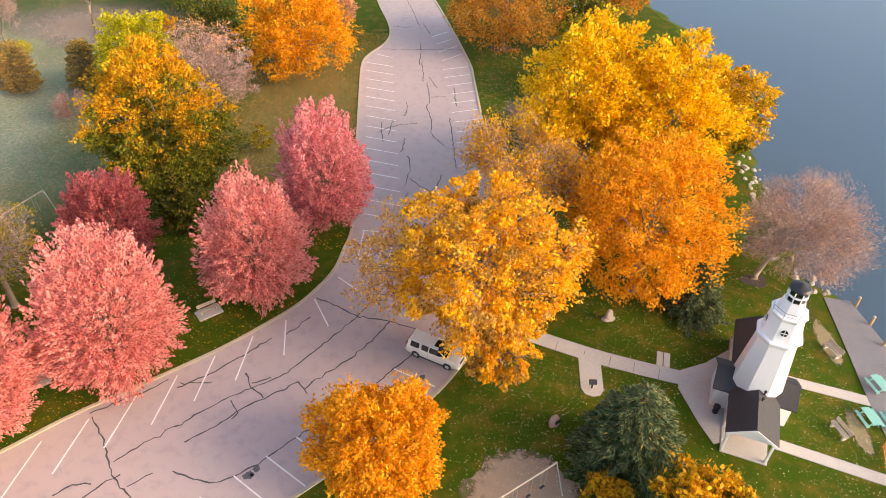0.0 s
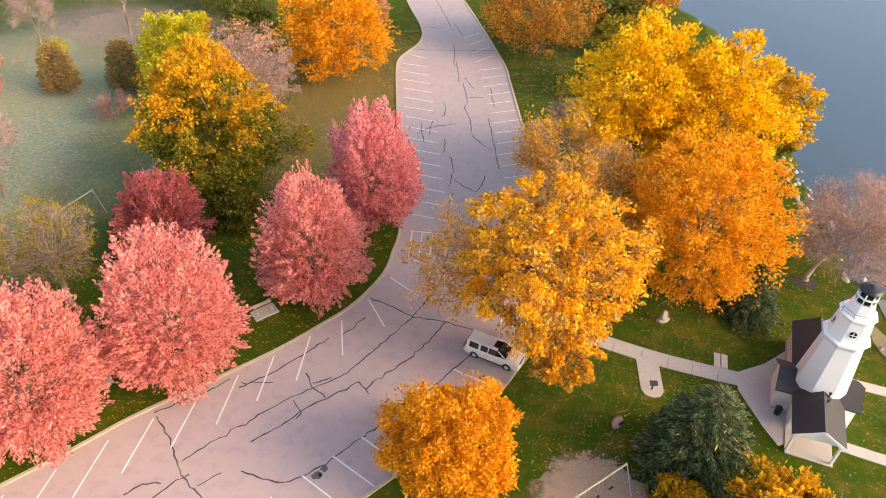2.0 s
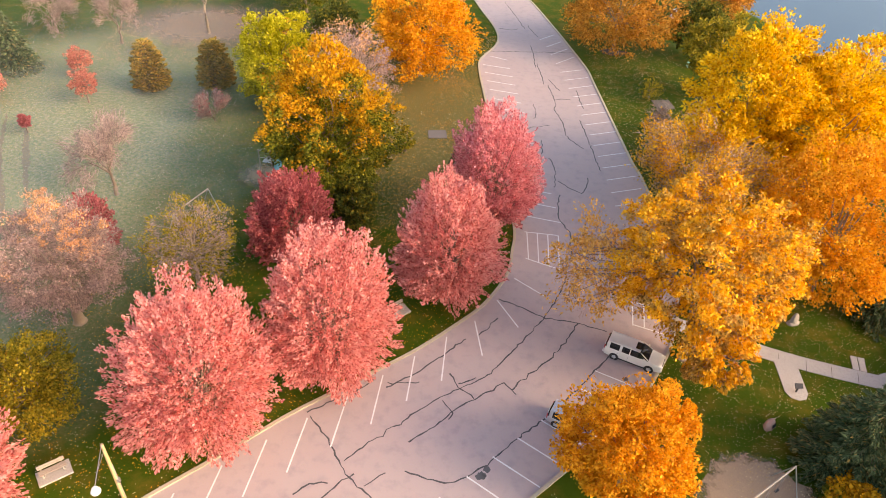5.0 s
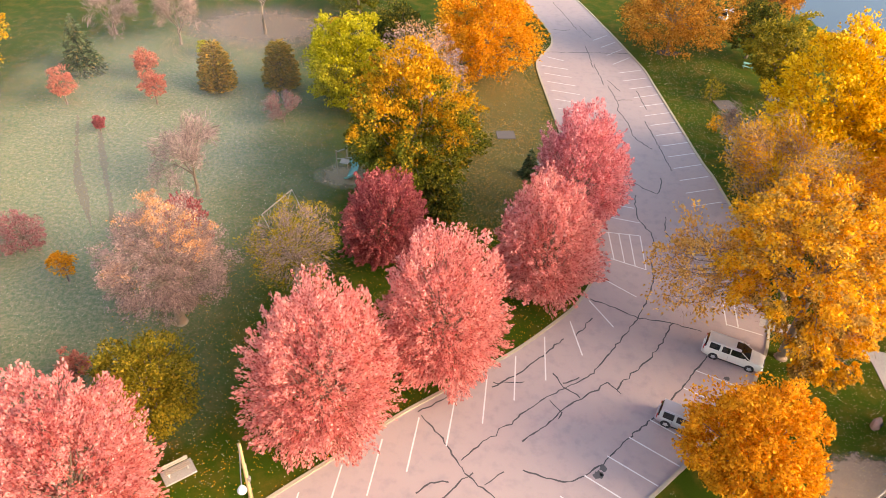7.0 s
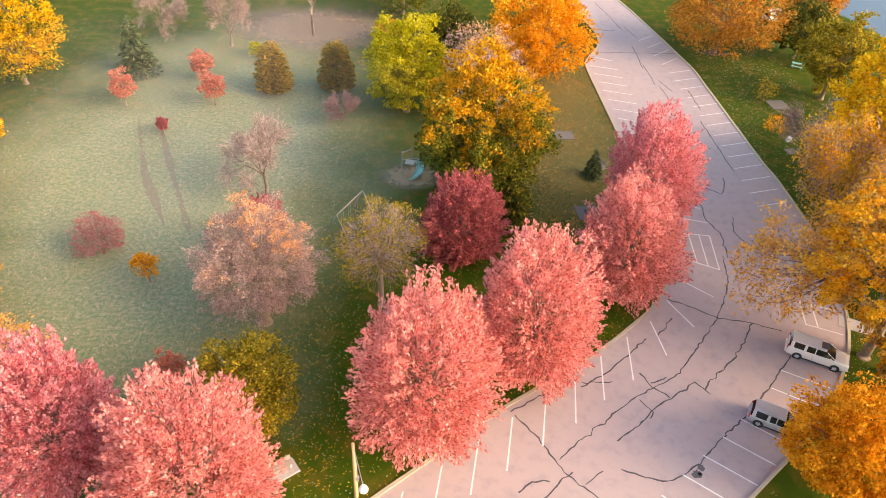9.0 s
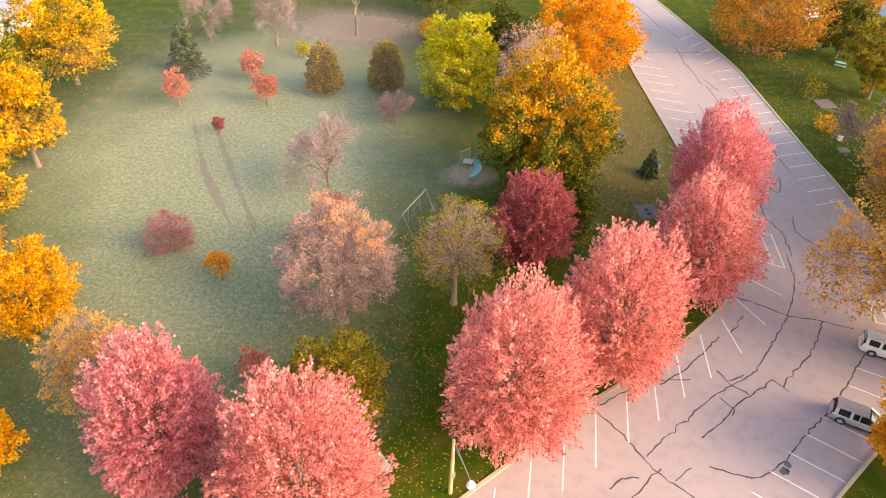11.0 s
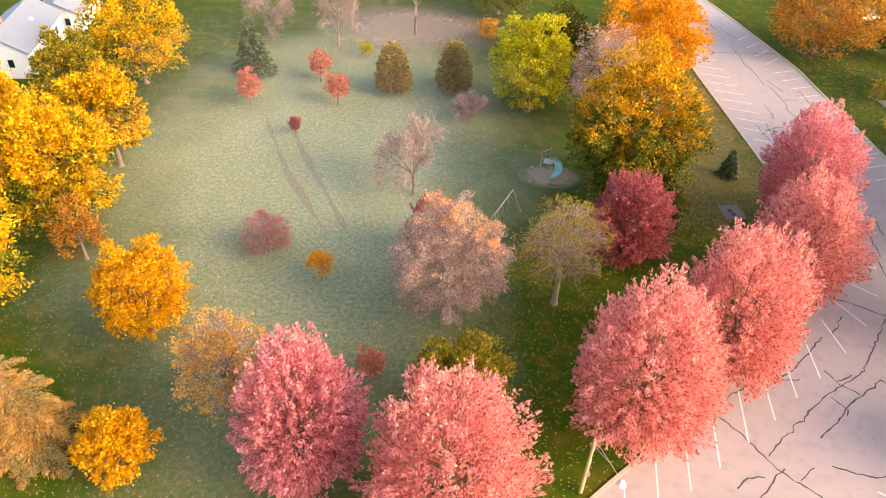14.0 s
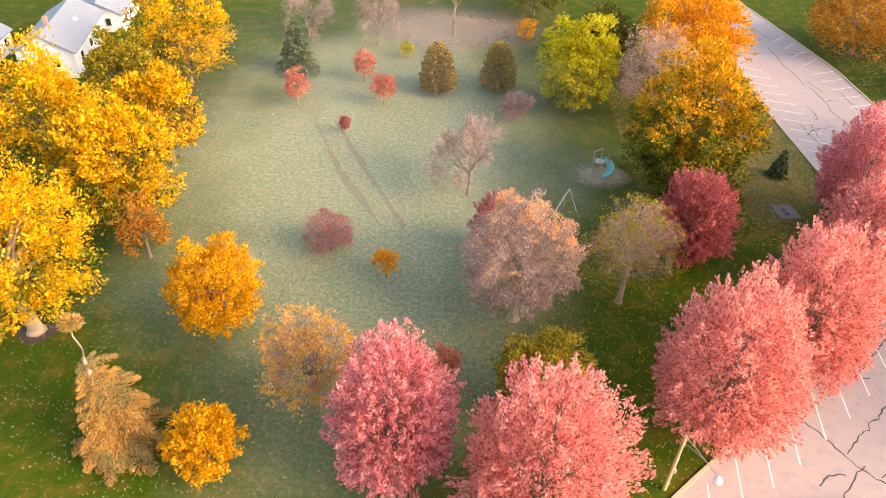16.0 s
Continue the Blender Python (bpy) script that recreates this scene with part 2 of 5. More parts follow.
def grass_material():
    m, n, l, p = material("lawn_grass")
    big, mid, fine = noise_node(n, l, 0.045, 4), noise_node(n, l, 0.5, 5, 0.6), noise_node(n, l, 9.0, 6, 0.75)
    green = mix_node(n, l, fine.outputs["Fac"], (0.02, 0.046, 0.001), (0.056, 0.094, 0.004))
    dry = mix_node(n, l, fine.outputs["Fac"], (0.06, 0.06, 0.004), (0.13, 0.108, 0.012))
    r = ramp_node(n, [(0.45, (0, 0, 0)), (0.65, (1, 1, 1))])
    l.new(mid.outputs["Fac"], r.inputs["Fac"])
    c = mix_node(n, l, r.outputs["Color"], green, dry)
    # misty haze put into the open lawn's colour, brightest in the middle of the field
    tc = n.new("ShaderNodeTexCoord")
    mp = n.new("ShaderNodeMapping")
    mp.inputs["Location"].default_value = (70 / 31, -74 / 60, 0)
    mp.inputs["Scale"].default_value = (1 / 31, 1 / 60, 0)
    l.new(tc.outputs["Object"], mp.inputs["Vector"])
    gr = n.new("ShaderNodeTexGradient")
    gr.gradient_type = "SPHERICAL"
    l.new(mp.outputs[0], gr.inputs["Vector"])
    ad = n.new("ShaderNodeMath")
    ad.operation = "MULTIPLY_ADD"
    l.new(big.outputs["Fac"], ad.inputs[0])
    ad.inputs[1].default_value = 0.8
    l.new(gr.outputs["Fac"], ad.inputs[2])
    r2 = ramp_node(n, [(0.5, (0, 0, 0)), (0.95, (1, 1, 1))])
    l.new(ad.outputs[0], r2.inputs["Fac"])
    # grass tones lightened towards grey-green to look veiled by mist
    hazed = mix_node(n, l, fine.outputs["Fac"], (0.12, 0.185, 0.09), (0.3, 0.38, 0.205))
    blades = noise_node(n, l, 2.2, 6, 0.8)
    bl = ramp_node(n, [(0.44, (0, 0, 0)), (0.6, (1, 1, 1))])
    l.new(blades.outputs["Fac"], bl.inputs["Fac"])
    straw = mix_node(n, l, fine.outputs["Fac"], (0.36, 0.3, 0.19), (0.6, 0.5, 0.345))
    hazed = mix_node(n, l, bl.outputs["Color"], hazed, straw)
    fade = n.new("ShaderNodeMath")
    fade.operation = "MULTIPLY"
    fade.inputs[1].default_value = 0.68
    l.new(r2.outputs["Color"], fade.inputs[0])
    c = mix_node(n, l, fade.outputs[0], c, hazed)
    # leaf-brown ground under the oaks beside the lane
    mq = n.new("ShaderNodeMapping")
    mq.inputs["Location"].default_value = (20 / 14, -92 / 36, 0)
    mq.inputs["Scale"].default_value = (1 / 14, 1 / 36, 0)
    l.new(tc.outputs["Object"], mq.inputs["Vector"])
    gq = n.new("ShaderNodeTexGradient")
    gq.gradient_type = "SPHERICAL"
    l.new(mq.outputs[0], gq.inputs["Vector"])
    aq = n.new("ShaderNodeMath")
    aq.operation = "MULTIPLY_ADD"
    l.new(mid.outputs["Fac"], aq.inputs[0])
    aq.inputs[1].default_value = 0.8
    l.new(gq.outputs["Fac"], aq.inputs[2])
    rq = ramp_node(n, [(0.5, (0, 0, 0)), (0.95, (0.55, 0.55, 0.55))])
    l.new(aq.outputs[0], rq.inputs["Fac"])
    brown = mix_node(n, l, fine.outputs["Fac"], (0.11, 0.085, 0.02), (0.34, 0.25, 0.11))
    c = mix_node(n, l, rq.outputs["Color"], c, brown)
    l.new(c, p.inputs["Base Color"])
    p.inputs["Roughness"].default_value = 0.9
    p.inputs["Specular IOR Level"].default_value = 0.1
    b = n.new("ShaderNodeBump")
    b.inputs["Strength"].default_value, b.inputs["Distance"].default_value = 0.8, 0.06
    l.new(fine.outputs["Fac"], b.inputs["Height"])
    l.new(b.outputs["Normal"], p.inputs["Normal"])
    return m


def asphalt_material():
    m, n, l, p = material("old_asphalt")
    big, mid, fine = noise_node(n, l, 0.07, 4), noise_node(n, l, 0.9, 5, 0.6), noise_node(n, l, 30, 4, 0.7)
    c = mix_node(n, l, big.outputs["Fac"], (0.37, 0.29, 0.275), (0.45, 0.36, 0.345))
    r = ramp_node(n, [(0.5, (0, 0, 0)), (0.8, (1, 1, 1))])
    l.new(mid.outputs["Fac"], r.inputs["Fac"])
    c = mix_node(n, l, r.outputs["Color"], c, (0.31, 0.26, 0.268))
    c = mix_node(n, l, 0.35, c, fine.outputs["Color"], "SOFT_LIGHT")
    l.new(c, p.inputs["Base Color"])
    p.inputs["Roughness"].default_value = 0.8
    b = n.new("ShaderNodeBump")
    b.inputs["Strength"].default_value, b.inputs["Distance"].default_value = 0.3, 0.01
    l.new(fine.outputs["Fac"], b.inputs["Height"])
    l.new(b.outputs["Normal"], p.inputs["Normal"])
    return m


def water_material():
    m, n, l, p = material("lake_water")
    p.inputs["Base Color"].default_value = (0.05, 0.085, 0.12, 1)
    p.inputs["Roughness"].default_value = 0.2
    p.inputs["IOR"].default_value = 1.33
    t = noise_node(n, l, 0.9, 5, 0.6)
    b = n.new("ShaderNodeBump")
    b.inputs["Strength"].default_value, b.inputs["Distance"].default_value = 0.25, 0.05
    l.new(t.outputs["Fac"], b.inputs["Height"])
    l.new(b.outputs["Normal"], p.inputs["Normal"])
    return m


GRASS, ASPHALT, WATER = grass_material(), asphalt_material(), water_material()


# ---- building helpers ----
def thing(name, x=0.0, y=0.0, z=0.0, turn=0.0, label="", category="", group="", kind=""):
    ob = new(name)
    ob.matrix_world = pose(x, y, z, 0, 0, turn)
    return tagged(ob, label, category, group, kind)


def mesh(name, verts, faces, mat, smooth=False):
    me = bpy.data.meshes.new(name)
    me.from_pydata(verts, [], faces)
    me.materials.append(mat)
    if smooth:
        me.polygons.foreach_set("use_smooth", [True] * len(me.polygons))
    me.update()
    return me


def child(name, me, parent, label=""):
    ob = new(name, me)
    ob.parent = parent
    return tagged(ob, label)


def part(name, bm, mat, parent, label="", smooth=False):
    me = bpy.data.meshes.new(name)
    bm.normal_update()
    bm.to_mesh(me)
    bm.free()
    me.materials.append(mat)
    if smooth:
        me.polygons.foreach_set("use_smooth", [True] * len(me.polygons))
    return child(name, me, parent, label)


def box_bm(*boxes, bevel=0.01):
    """Boxes (cx, cy, cz, sx, sy, sz[, pose]) in one bmesh, with worn edges."""
    bm = bmesh.new()
    for b in boxes:
        cx, cy, cz, sx, sy, sz = b[:6]
        m = Matrix.Translation((cx, cy, cz)) @ (b[6] if len(b) > 6 else Matrix()) @ Matrix.Diagonal((sx, sy, sz, 1))
        bmesh.ops.create_cube(bm, size=1, matrix=m)
    if bevel:
        bmesh.ops.bevel(bm, geom=bm.edges[:], offset=bevel, segments=1, affect="EDGES", clamp_overlap=True)
    return bm


def rod_bm(*rods, sides=8):
    """Round rods (from, to, radius[, end radius])."""
    bm = bmesh.new()
    for r in rods:
        a, b = Vector(r[0]), Vector(r[1])
        d = b - a
        m = Matrix.Translation((a + b) / 2) @ d.to_track_quat("Z", "Y").to_matrix().to_4x4()
        bmesh.ops.create_cone(bm, cap_ends=True, segments=sides, radius1=r[2], radius2=r[3] if len(r) > 3 else r[2], depth=d.length, matrix=m)
    return bm


def prism_bm(outline, z0, z1):
    """An upright slab over an outline of (x, y)."""
    bm = bmesh.new()
    low = [bm.verts.new((x, y, z0)) for x, y in outline]
    top = [bm.verts.new((x, y, z1)) for x, y in outline]
    bm.faces.new(top)
    bm.faces.new(low[::-1])
    for i in range(len(low)):
        j = (i + 1) % len(low)
        bm.faces.new((low[i], low[j], top[j], top[i]))
    bmesh.ops.recalc_face_normals(bm, faces=bm.faces[:])
    return bm


def spline(points, step=1.0):
    """Points of a smooth curve through the given ones."""
    p = [np.array(q, float) for q in points]
    p = [2 * p[0] - p[1]] + p + [2 * p[-1] - p[-2]]
    out = []
    for i in range(1, len(p) - 2):
        n = max(2, int(np.linalg.norm(p[i + 1] - p[i]) / step))
        for k in range(n):
            t = k / n
            out.append(0.5 * (2 * p[i] + (p[i + 1] - p[i - 1]) * t + (2 * p[i - 1] - 5 * p[i] + 4 * p[i + 1] - p[i + 2]) * t ** 2 + (3 * p[i] - p[i - 1] - 3 * p[i + 1] + p[i + 2]) * t ** 3))
    out.append(p[-2])
    return np.array(out)


def sides_of(line):
    d = np.gradient(line, axis=0)
    d /= np.linalg.norm(d, axis=1)[:, None] + 1e-9
    return np.stack([-d[:, 1], d[:, 0]], 1)


def ribbon_bm(line, half, z0, z1):
    """A strip along a line, half metres to each side, from z0 up to z1."""
    nrm = sides_of(line)
    half = np.broadcast_to(half, (len(line),))[:, None]
    a, b = line + nrm * half, line - nrm * half
    bm = bmesh.new()
    rows = [[bm.verts.new((*p, z)) for p, z in ((u, z0), (u, z1), (v, z1), (v, z0))] for u, v in zip(a, b)]
    for r, s in zip(rows, rows[1:]):
        for k in range(3):
            bm.faces.new((r[k], s[k], s[k + 1], r[k + 1]))
    bm.faces.new(rows[0])
    bm.faces.new(rows[-1][::-1])
    bmesh.ops.recalc_face_normals(bm, faces=bm.faces[:])
    return bm


# ---- ground, lake and lot ----
SHORE = spline([(47, -100), (46, -60), (45.5, -20), (45.2, 10), (45.2, 38), (45.9, 50), (44.5, 57), (42.0, 62), (43.0, 70), (43.5, 80), (45.5, 92), (47, 115), (46.7, 133), (43, 145), (44, 156), (65, 195), (130, 240)], 2)


def ground_sheet():
    bm = bmesh.new()
    rows = []
    ys = np.concatenate([[-1500, -600, -200, -60], np.arange(-30, 200, 2.0), [240, 400, 800, 1500]])
    for y in ys:
        x = float(np.interp(y, SHORE[:, 1], SHORE[:, 0]))
        wob = 0.5 * math.sin(y * 0.9) + 0.3 * math.sin(y * 2.3)
        rows.append([bm.verts.new(c) for c in ((-1800, y, 0), (-200, y, 0), (-20, y, 0), (x - 2.2 + wob, y, 0), (x + wob, y, -0.7), (x + 6, y, -2.5))])
    for r, s in zip(rows, rows[1:]):
        for k in range(5):
            bm.faces.new((r[k], r[k + 1], s[k + 1], s[k]))
    ob = part("ground", bm, GRASS, None, "autumn lawn with fallen leaves and open field paled by painted haze")
    return tagged(ob, "", "lawn", "", "structure")


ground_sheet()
wbm = bmesh.new()
bmesh.ops.create_grid(wbm, x_segments=2, y_segments=2, size=1700, matrix=Matrix.Translation((1640, 0, -0.75)))
tagged(part("water", wbm, WATER, None, "calm blue-grey lake water with faint ripples"), "", "lake", "", "structure")

LEFT_KERB = spline([(-30, 215), (-18, 165), (-12.7, 139.8), (-10.0, 129.4), (-9.2, 123.8), (-9.9, 119.4), (-12.2, 114.6), (-12.9, 112.0), (-12.9, 108.5), (-12.4, 101.5), (-11.9, 95), (-10.7, 79), (-9.7, 67), (-10.2, 62), (-11.0, 58), (-13.6, 53.2), (-16.9, 49.6), (-20.5, 46.2), (-26.4, 41.6), (-31.1, 38.0), (-35.1, 34.3), (-40.2, 29.9), (-50, 21), (-64, 8), (-85, -12), (-150, -75)], 0.8)
RIGHT_KERB = spline([(-20, 215), (-9.5, 168), (-2.2, 144.0), (1.7, 128.2), (3.5, 120.0), (5.2, 111.6), (5.6, 106.3), (6.1, 99.6), (6.5, 93.7), (7.3, 82.8), (7.9, 78), (8.3, 66), (7.2, 56), (5.0, 49), (2.7, 44.9), (0.6, 41.8), (-3.5, 37.2), (-8.5, 32.7), (-16, 26), (-30, 13), (-52, -8), (-125, -80)], 0.8)


def lot():
    bm = bmesh.new()
    n = 260
    pick = lambda c: c[np.linspace(0, len(c) - 1, n).astype(int)]
    a, b = pick(LEFT_KERB), pick(RIGHT_KERB)
    rows = [[bm.verts.new((*(p + (q - p) * k / 4), 0.02)) for k in range(5)] for p, q in zip(a, b)]
    for r, s in zip(rows, rows[1:]):
        for k in range(4):
            bm.faces.new((r[k], r[k + 1], s[k + 1], s[k]))
    bmesh.ops.recalc_face_normals(bm, faces=bm.faces[:])
    tagged(part("road", bm, ASPHALT, None, "worn pinkish-grey asphalt parking lot and lane"), "", "asphalt", "", "structure")
    for line in (LEFT_KERB, RIGHT_KERB):
        tagged(part("kerb", ribbon_bm(line, 0.15, -0.05, 0.15), KERB, None, "low sandy concrete kerb along the lot"), "", "kerb", "kerbs of the lot", "structure")


lot()


# ---- trees ----
def unit(v):
    return v / (np.linalg.norm(v, axis=-1, keepdims=True) + 1e-9)


def leaf_mesh(name, centres, out, size, mat, rng, stretch=1.6, loose=0.8):
    """Lozenge leaves at the centres; their long axes follow out, loosely."""
    n = len(centres)
    u = unit(out + rng.normal(0, loose, (n, 3)))
    v = unit(np.cross(u, rng.normal(0, 1, (n, 3))))
    s = (size * rng.uniform(0.6, 1.4, n))[:, None]
    pts = np.stack([centres + u * s * stretch / 2, centres + v * s / 2, centres - u * s * stretch / 2, centres - v * s / 2], 1).reshape(-1, 3)
    me = bpy.data.meshes.new(name)
    me.vertices.add(4 * n)
    me.vertices.foreach_set("co", pts.astype(np.float32).ravel())
    me.loops.add(4 * n)
    me.loops.foreach_set("vertex_index", np.arange(4 * n, dtype=np.int32))
    me.polygons.add(n)
    me.polygons.foreach_set("loop_start", np.arange(0, 4 * n, 4, dtype=np.int32))
    me.materials.append(mat)
    me.update(calc_edges=True)
    return me


class Limbs:
    """Tapered limbs, gathered into one mesh."""

    def __init__(self):
        self.v, self.f = [], []

    def add(self, pts, r0, r1, sides=6):
        base = len(self.v)
        n = len(pts)
        for i, p in enumerate(pts):
            d = Vector(pts[min(i + 1, n - 1)]) - Vector(pts[max(i - 1, 0)])
            q = d.to_track_quat("Z", "Y")
            r = r0 + (r1 - r0) * i / (n - 1)
            for k in range(sides):
                a = 2 * math.pi * k / sides
                self.v.append(Vector(p) + q @ Vector((r * math.cos(a), r * math.sin(a), 0)))
        for i in range(n - 1):
            for k in range(sides):
                m = (k + 1) % sides
                self.f.append((base + i * sides + k, base + i * sides + m, base + (i + 1) * sides + m, base + (i + 1) * sides + k))
        self.f.append(tuple(base + (n - 1) * sides + k for k in range(sides)))

    def mesh(self, name, mat):
        return mesh(name, self.v, self.f, mat, True)


def bent(a, b, rng, sag=0.1, n=5):
    """A slightly crooked way from a to b."""
    a, b = np.array(a, float), np.array(b, float)
    k = np.linspace(0, 1, n)[:, None]
    w = rng.normal(0, sag * np.linalg.norm(b - a), 3)
    p = a + (b - a) * k + w * np.sin(k * math.pi) + rng.normal(0, 0.02 * np.linalg.norm(b - a), (n, 3)) * np.sin(k * math.pi)
    return [tuple(q) for q in p]


def broad_tree(name, x, y, h, r, mat, label, seed, clear=0.14, dx=0.0, dy=0.0, clumps=70, leaves=16000, size=0.3, lobes=0.25, low=0.42, bark=None, group="trees of the park", trunk_r=None, drop=0.0, twigs=0):
    """A broadleaf tree: trunk with flare and limbs that carry clumps of leaves. lobes: how uneven the outline is; low: where the crown is widest."""
    rng = np.random.default_rng(seed)
    bark = bark or BARK
    tree = thing(name, x, y, 0, 0, label, "tree", group)
    tr = trunk_r or 0.02 * h
    limbs = Limbs()
    c0 = h * clear
    z_wide = c0 + (h - c0) * low
    fork = np.array((dx * 0.3, dy * 0.3, c0 + (h - c0) * 0.18))
    limbs.add([(0, 0, -0.1), (0, 0, 0.12)], tr * 1.9, tr * 1.5, 9)
    limbs.add([(0, 0, 0.1), (0, 0, 0.5), (dx * 0.1, dy * 0.1, fork[2] * 0.5), tuple(fork)], tr * 1.45, tr * 0.8, 9)
    # clump centres: even directions, pushed in and out
    k = np.arange(clumps) + 0.5
    ph = np.arccos(1 - 2 * k / clumps * 0.93)
    th = math.pi * (1 + 5 ** 0.5) * k + rng.uniform(0, 6)
    d = np.stack([np.cos(th) * np.sin(ph), np.sin(th) * np.sin(ph), np.cos(ph)], 1)
    d = unit(d + rng.normal(0, 0.16, d.shape))
    up, down = h - z_wide, (z_wide - c0)
    lob = 1 + lobes * (np.sin(3 * th + seed) * 0.5 + rng.uniform(-0.7, 0.6, clumps))
    reach = np.minimum(rng.uniform(0.62, 0.85, clumps) * lob, 0.88)
    ext = np.where(d[:, 2] > 0, up, down)
    cen = np.stack([d[:, 0] * r * reach + dx, d[:, 1] * r * reach + dy, z_wide + d[:, 2] * ext * reach], 1)
    # an inner set so that the crown is not hollow
    inner = cen[rng.random(clumps) < 0.22]
    inner = (inner - (dx, dy, z_wide)) * rng.uniform(0.3, 0.65, (len(inner), 1)) + (dx, dy, z_wide)
    for p in cen[:: max(1, clumps // 26)]:
        mid = fork + (p - fork) * 0.25 + (0, 0, 0.06 * h)
        one = Limbs() if twigs or h >= 13 else limbs
        one.add(bent(fork, mid, rng, 0.08, 3)[:-1] + bent(mid, p, rng, 0.1, 4), tr * 0.42, 0.02, 5)
        if one is not limbs:
            child("limb", one.mesh("limb", bark), tree)
    allc = np.concatenate([cen, inner])
    alld = np.concatenate([d, unit(inner - (dx, dy, z_wide))])
    n = int(leaves * (1.0 if twigs else 1.42))
    size = size * (1.0 if twigs else 0.79)
    rad = r * (70 / clumps) ** 0.5 * 0.27 * rng.uniform(0.65, 1.35, len(allc))
    # every clump is built of small tufts, spread over its outer side like shingles
    per = 4 if twigs else 9
    home = np.repeat(np.arange(len(allc)), per)
    td = unit(alld[home] * 0.55 + (0, 0, 0.2) + rng.normal(0, 0.62, (len(home), 3)))
    tc = allc[home] + td * (rad[home] * rng.uniform(0.55, 1.1, len(home)))[:, None]
    tr_ = rad[home] * rng.uniform(0.3, 0.56, len(home))
    which = rng.integers(0, len(home), n)
    ball = unit(rng.normal(0, 1, (n, 3))) * (rng.random(n) ** 0.45)[:, None] * (1.15, 1.15, 0.62)
    out = unit(alld[home][which] * 0.7 + td[which] * 0.5)
    pos = tc[which] + ball * tr_[which][:, None] + out * (rng.random(n) ** 2 * 0.5 * tr_[which])[:, None]
    if drop:
        out = out + (0, 0, -drop)
    pos[:, 2] = np.maximum(pos[:, 2], 0.5)
    child("trunk", limbs.mesh("trunk", bark), tree)
    child("crown", leaf_mesh("crown", pos, out, size, mat, rng, 1.6, 0.75), tree)
    if twigs:
        w = rng.integers(0, len(allc), twigs)
        p = allc[w] + unit(rng.normal(0, 1, (twigs, 3))) * (rad[w] * rng.random(twigs) ** 0.5)[:, None]
        child("fine_twig", leaf_mesh("fine_twig", p, alld[w] * 1.2, 0.032, TWIG, rng, 14, 0.6), tree)
    return tree


def bare_tree(name, x, y, h, r, label, seed, dx=0.0, dy=0.0, twigs=5000, leaves=0, mat=None, size=0.22, clear=0.2, bark=None, weep=0.0, lean=(0, 0), depth=4, trunk_r=None):
    """A thin or bare crown: limbs fork down to fine twigs, with the last leaves left on them."""
    rng = np.random.default_rng(seed)
    tree = thing(name, x, y, 0, 0, label, "tree", "trees of the park")
    limbs, wood = Limbs(), Limbs()
    tips = []
    tr = trunk_r or 0.018 * h
    c0 = h * clear

    def grow(a, d, length, rad, level):
        b = a + d * length
        wood.add(bent(a, b, rng, 0.09, 4), rad, rad * 0.55, 6 if level < 2 else 4)
        if level >= 2:
            tips.append((b, d, length))
            tips.append((a + d * length * 0.6, d, length))
        if level < depth:
            for _ in range(3 if level else 5):
                out = unit(np.array((b[0] - dx * 0.3, b[1] - dy * 0.3, 0.0)) + rng.normal(0, 0.3, 3))
                nd = unit(d * 0.75 + rng.normal(0, 0.5, 3) + out * 0.3 + np.array((0, 0, 0.18 - weep * 0.25 * level)))
                grow(b if level == 0 else a + d * length * rng.uniform(0.6, 1), nd, length * rng.uniform(0.6, 0.82), rad * 0.5, level + 1)

    limbs.add([(0, 0, -0.1), (0, 0, 0.15)], tr * 2.0, tr * 1.5, 9)
    start = np.array((lean[0], lean[1], c0))
    limbs.add(bent((0, 0, 0.1), start, rng, 0.04, 5), tr * 1.45, tr * 0.9, 9)
    for i in range(5):
        a = 2 * math.pi * i / 5 + rng.uniform(-0.4, 0.4)
        d = unit(np.array((math.cos(a) * 0.75 + dx / r * 0.5, math.sin(a) * 0.75 + dy / r * 0.5, rng.uniform(0.5, 1.3))))
        grow(start + rng.normal(0, 0.1, 3), d, (h - c0) * 0.36, tr * 0.55, 1)
    # bring the crown to its true height and width
    v = np.array([tuple(p) for p in wood.v])
    t = np.array([p for p, _, _ in tips])
    sz = (h - c0) / max(1e-3, t[:, 2].max() - c0)
    reach = np.percentile(np.hypot(t[:, 0] - dx, t[:, 1] - dy), 93)
    sx = r * 0.92 / reach

    def fit_to(q):
        k = np.clip((q[:, 2:3] - c0) / (0.25 * h), 0, 1)
        q = q.copy()
        q[:, :2] = q[:, :2] * (1 + (sx - 1) * k)
        q[:, 2] = np.where(q[:, 2] > c0, c0 + (q[:, 2] - c0) * sz, q[:, 2])
        return q

    wood.v = [Vector(p) for p in fit_to(v)]
    t = fit_to(t)
    dirs = np.array([d for _, d, _ in tips])
    child("trunk", limbs.mesh("trunk", bark or BARK), tree)
    tagged(child("branchwork", wood.mesh("branchwork", bark or BARK), tree), kind="stuff")
    w = rng.integers(0, len(t), twigs)
    spread = 0.1 * r
    p = t[w] + rng.normal(0, spread, (twigs, 3))
    child("fine_twig", leaf_mesh("fine_twig", p, dirs[w] * 1.2 + (0, 0, -weep), 0.05, TWIG, rng, 20, 0.5), tree)
    if leaves:
        w = rng.integers(0, len(t), leaves)
        p = t[w] + rng.normal(0, spread * 1.1, (leaves, 3))
        child("crown", leaf_mesh("crown", p, dirs[w] + (0, 0, -weep), size, mat, rng, 1.5), tree)
    return tree


